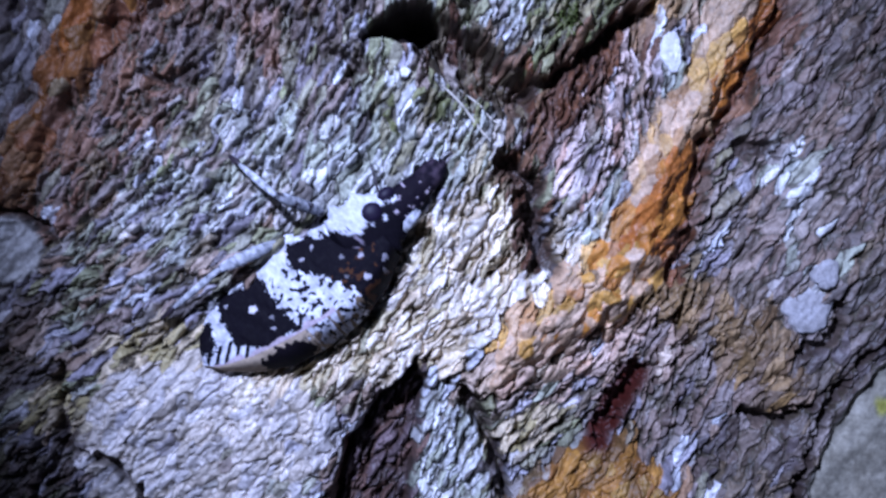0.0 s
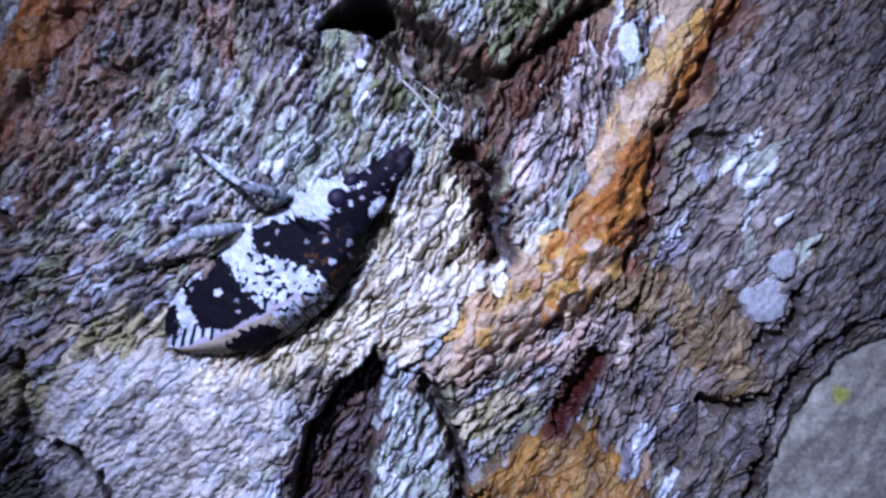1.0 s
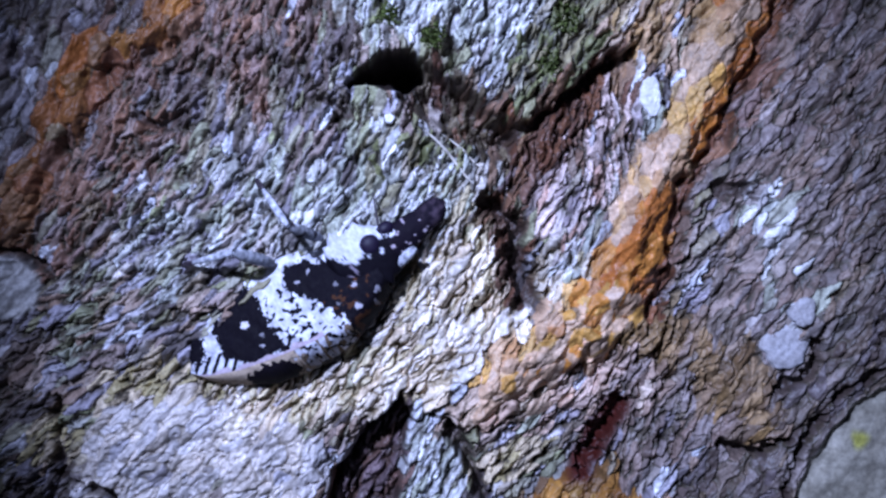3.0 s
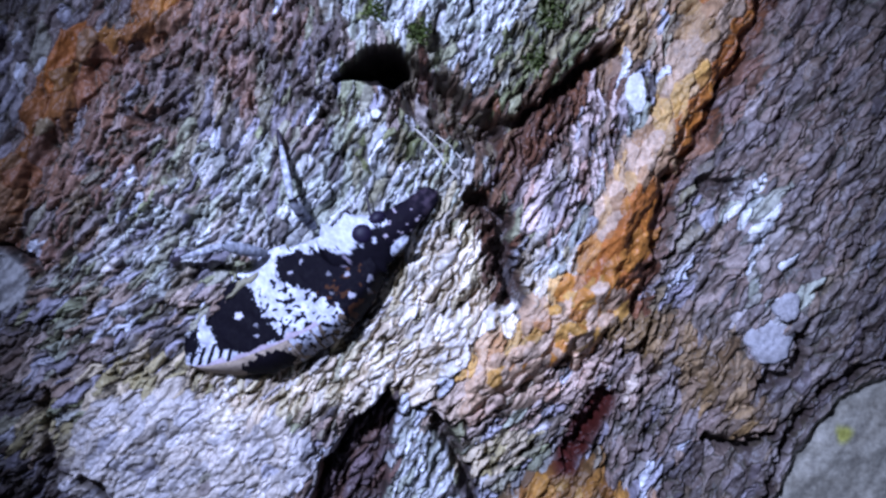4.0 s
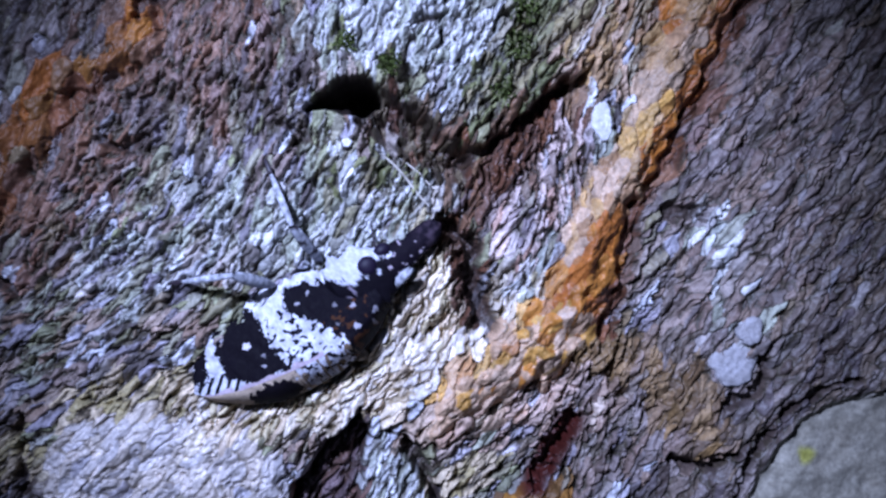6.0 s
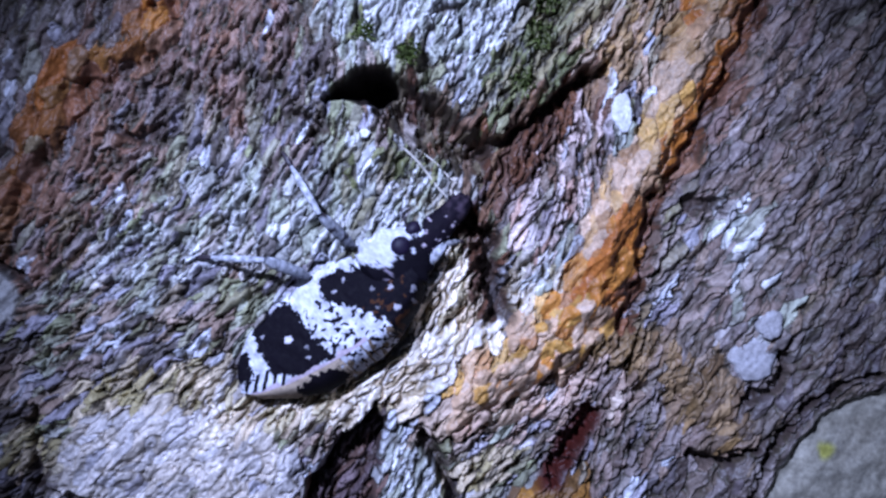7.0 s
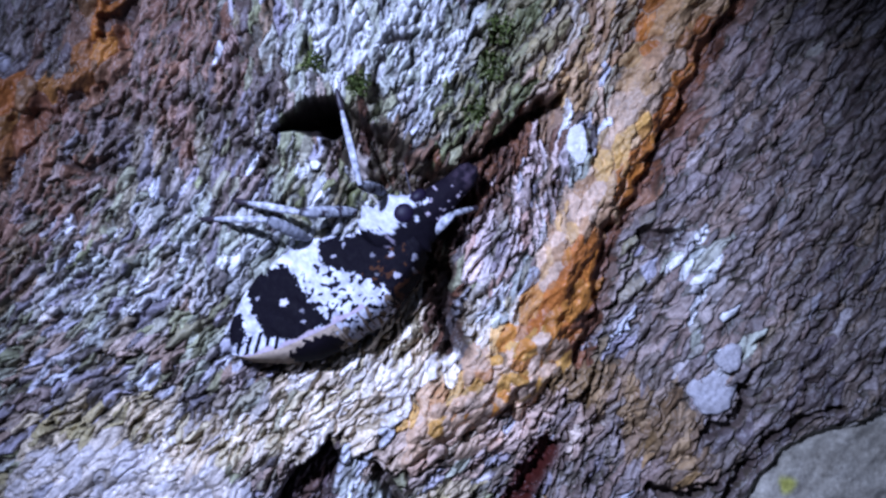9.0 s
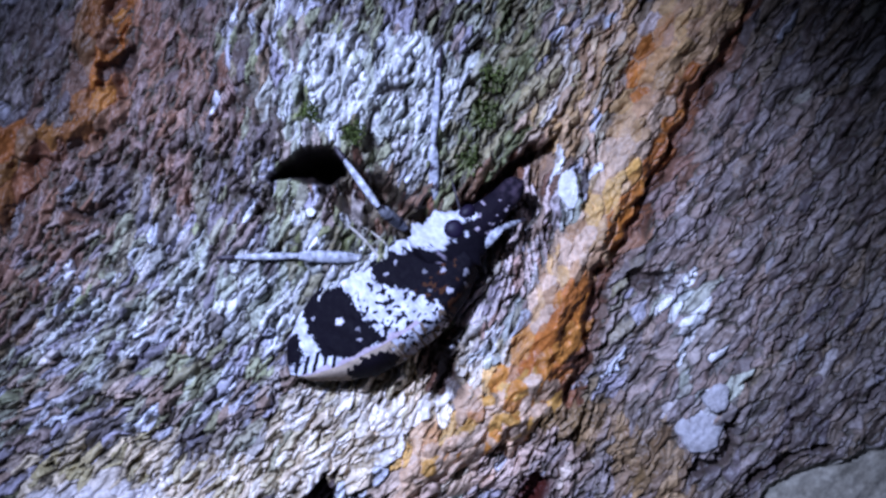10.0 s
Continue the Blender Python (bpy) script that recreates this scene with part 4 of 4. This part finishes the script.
def leg_rows(leg, times):
    hip, thigh, shin = (Vector(LEGS[leg][0]) / 1000, LEGS[leg][1] / 1000, LEGS[leg][2] / 1000)
    rows_f, rows_t = [], []
    for t in times:
        if leg in FEET:
            f = np.array(FEET[leg])
            u, v = float(np.interp(t, f[:, 0], f[:, 1])), float(np.interp(t, f[:, 0], f[:, 2]))
            foot = bug_pose(t).inverted() @ Vector((u / 1000, -(height(u, v) + 0.4) / 1000, 1.3 + v / 1000))
        else:
            foot = Vector((13.0, -5.0, 0.2)).lerp(Vector((19.2, -5.4, 0.6)), float(np.interp(t, (6.4, 7.2), (0, 1)))) / 1000
        tucked = float(np.interp(t, (7.95, 8.2), (1, 0))) if leg == "fore" else 0.0       # the fore foot stays under the head at first
        foot = foot.lerp(Vector((0.0225, 0.0012, 0.0003)), tucked)
        way = foot - hip
        d = min(max(way.length, abs(thigh - shin) + 0.0004), thigh + shin - 0.0002)
        way.normalize()
        x = (d * d + thigh * thigh - shin * shin) / (2 * d)
        up = Vector((0, 0, 1)) - way * way.z
        up.normalize()
        side = way.cross(up) * {"hind": 0.15, "mid": -0.1, "fore": -0.3, "fore_far": -0.3}[leg]
        bend = (up * (0.6 if leg in ("hind", "mid") else 0.8) + side).lerp(Vector((0, -0.85, -0.5)), tucked)
        bend = (bend - way * bend.dot(way)).normalized()
        knee = hip + way * x + bend * math.sqrt(max(thigh * thigh - x * x, 0))
        rows_f.append((t, aim(hip, knee)))
        rows_t.append((t, aim(knee, hip + way * d)))
    return rows_f, rows_t


def motions():
    times = [k * 0.1 for k in range(101)]
    walk(insect, [(t, bug_pose(t)) for t in times])
    for leg, (femur, tibia) in limbs.items():
        rows_f, rows_t = leg_rows(leg, times)
        walk(femur, rows_f)
        walk(tibia, rows_t)


# ---- lichen, moss and loose scales on the bark ----
def on_bark(u, v, lift=0.0):
    return Vector((u / 1000, -(height(u, v) + lift) / 1000, 1.3 + v / 1000))


def lichen_patch(u, v, r, material, label, squash=1.0, turn=0.0, seed=0, thick=0.7):
    """A crusty rosette with a lobed rim, thicker in its middle."""
    n, m = 72, 26
    a = np.linspace(0, 2 * math.pi, n, endpoint=False)[:, None]
    t = np.linspace(0, 1, m)[None]
    lobes = 1 + 0.08 * np.sin(a * 3 + seed) + 0.05 * np.sin(a * 5 + seed * 2) + 0.03 * np.sin(a * 11 + seed * 3)
    x, y = r * t * lobes * np.cos(a), r * t * lobes * np.sin(a) * squash
    c, s = math.cos(turn), math.sin(turn)
    x, y = x * c - y * s, x * s + y * c
    base = swell(u, v)
    mid = height(u, v)
    z = mid + thick * (1 - t ** 6) + 0.16 * fbm((x + u) / 0.8, (y + v) / 0.8, 200 + seed, 3) + 0.2 * t ** 2 - 2.2 * smooth(0.93, 1.0, t)
    P3 = np.stack([(x + u) / 1000, -z / 1000, 1.3 + (y + v) / 1000], -1)
    return obj("lichen_patch", grid_mesh("lichen_patch", P3.transpose(1, 0, 2)[::-1], None, closed=True), material, tree, label)


lichen_patch(55.7, -19.9, 3.8, LICHEN, "round pale grey lichen rosette", 0.92, 0.5, 1, 0.9)
lichen_patch(57.6, -14.8, 2.3, LICHEN, "small scalloped grey lichen crust", 0.8, 1.2, 2, 0.5)
lichen_patch(34.2, 16.0, 1.5, LICHEN_WHITE, "white lichen crust", 2.0, 0.1, 5, 0.5)
lichen_patch(-2.3, 12.2, 0.75, LICHEN_WHITE, "white lichen crust", 0.9, 0.1, 7, 0.5)

# moss: tiny leaves in tufts
tris, verts = [], []
for cu, cv, cr, count in ((-2.6, 25.5, 1.6, 320), (3.4, 22.8, 1.8, 380), (22.4, 31, 2.4, 320), (21.5, 26, 2.4, 300), (19.5, 20, 2.2, 240)):
    for k in range(count):
        ang, d = rng.uniform(0, 6.283), cr * math.sqrt(rng.random()) * rng.uniform(0.5, 1.1)
        u, v = cu + d * math.cos(ang), cv + d * math.sin(ang)
        base = on_bark(u, v, -0.05)
        lean = Vector((rng.normal(0, 0.5), -1, rng.normal(0, 0.5))).normalized() * rng.uniform(0.0004, 0.0010)
        side = Vector((rng.normal(0, 1), 0.2 * rng.normal(0, 1), rng.normal(0, 1))).normalized() * 0.00011
        k0 = len(verts)
        verts += [base - side, base + side, base + lean * 0.6 + side * 1.3, base + lean, base + lean * 0.6 - side * 1.3]
        tris += [(k0, k0 + 1, k0 + 2, k0 + 4), (k0 + 4, k0 + 2, k0 + 3)]
mesh = bpy.data.meshes.new("moss")
mesh.from_pydata([tuple(v) for v in verts], [], tris)
tagged(obj("moss", mesh, MOSS, tree, "short green moss tufts"), kind="stuff")


# dry plant fibres caught on the bark
FIBRE = surface_mat("dry_fibre", base=(0.62, 0.58, 0.50), rough=0.6, vary=0.4, grain=2500, relief=0.00002)


def fibre(start, end, radius, label):
    t = np.linspace(0, 1, 40)
    u, v = start[0] + (end[0] - start[0]) * t + 0.3 * np.sin(t * 5), start[1] + (end[1] - start[1]) * t
    h = np.convolve(np.pad([height(a, b) for a, b in zip(u, v)], 5, mode="edge"), np.ones(11) / 11, "valid") + 0.45
    a = np.linspace(0, 2 * math.pi, 8, endpoint=False)[:, None]
    r = radius * np.clip(np.sin(np.clip(t, 0.02, 0.98) * math.pi), 0, 0.35) / 0.35
    pts = np.stack([u + r * np.cos(a), -(h + r * np.sin(a)), v + 0.5 * r * np.cos(a)], -1) / 1000 + np.array((0, 0, 1.3))
    tagged(obj("plant_fibre", grid_mesh("plant_fibre", pts.transpose(1, 0, 2), None, closed=True), FIBRE), label, "fibre", group="fibres on the bark")


fibre((2.4, 10.8), (9.4, 3.6), 0.17, "thin pale dry fibre lying across the bark")
fibre((4.6, 10.4), (10.8, 5.6), 0.13, "thin pale dry fibre lying across the bark")

# loose scales round the insect, each a flake of its own lifted off the layer below
loose = [k for k, (u, v, h) in enumerate(seeds) if -46 < u < 38 and -34 < v < 26 and PROUD[int((v - LOW) / STEP), int((u + 72) / STEP)] > 0.85 and crack_mask[int((v - LOW) / STEP), int((u + 72) / STEP)] < 0.1]
loose = sorted(loose, key=lambda k: -seeds[k, 2])[:290]
for k in loose:
    u, v, h = seeds[k]
    ci, ri, n = int((u + 72) / STEP) // 2 * 2, int((v - LOW) / STEP) // 2 * 2, 28
    sl = (slice(ri - n, ri + n, 2), slice(ci - n, ci + n, 2))
    mine = (owner[sl] == k) & (edge[sl] > 0.45)
    quads = np.argwhere(mine[:-1, :-1] & mine[1:, :-1] & mine[:-1, 1:] & mine[1:, 1:])
    if len(quads) < 8:
        continue
    cols = mine.shape[1]
    faces = [(r * cols + c, r * cols + c + 1, (r + 1) * cols + c + 1, (r + 1) * cols + c) for r, c in quads]
    rims = collections.Counter(frozenset((f[i], f[i - 1])) for f in faces for i in range(4))
    index, points, paint = {}, [], []
    top, shade, lift = P[sl].reshape(-1, 3), tint[sl].reshape(-1, 3), rng.uniform(0.08, 0.26) / 1000

    def corner(i, low):
        if (i, low) not in index:
            index[i, low] = len(points)
            points.append((top[i][0], top[i][1] + (0.0006 if low else -lift), top[i][2]))
            paint.append((*shade[i], 1.0))
        return index[i, low]
    sheet = [tuple(corner(i, False) for i in f) for f in faces]
    sheet += [(corner(f[i], False), corner(f[i - 1], False), corner(f[i - 1], True), corner(f[i], True)) for f in faces for i in range(4) if rims[frozenset((f[i], f[i - 1]))] == 1]
    me = bpy.data.meshes.new("bark_scale")
    me.from_pydata(points, [], sheet)
    me.polygons.foreach_set("use_smooth", [True] * len(sheet))
    me.color_attributes.new("tint", 'FLOAT_COLOR', 'POINT').data.foreach_set("color", np.array(paint, np.float32).reshape(-1))
    obj("bark_scale", me, BARK, tree)

motions()
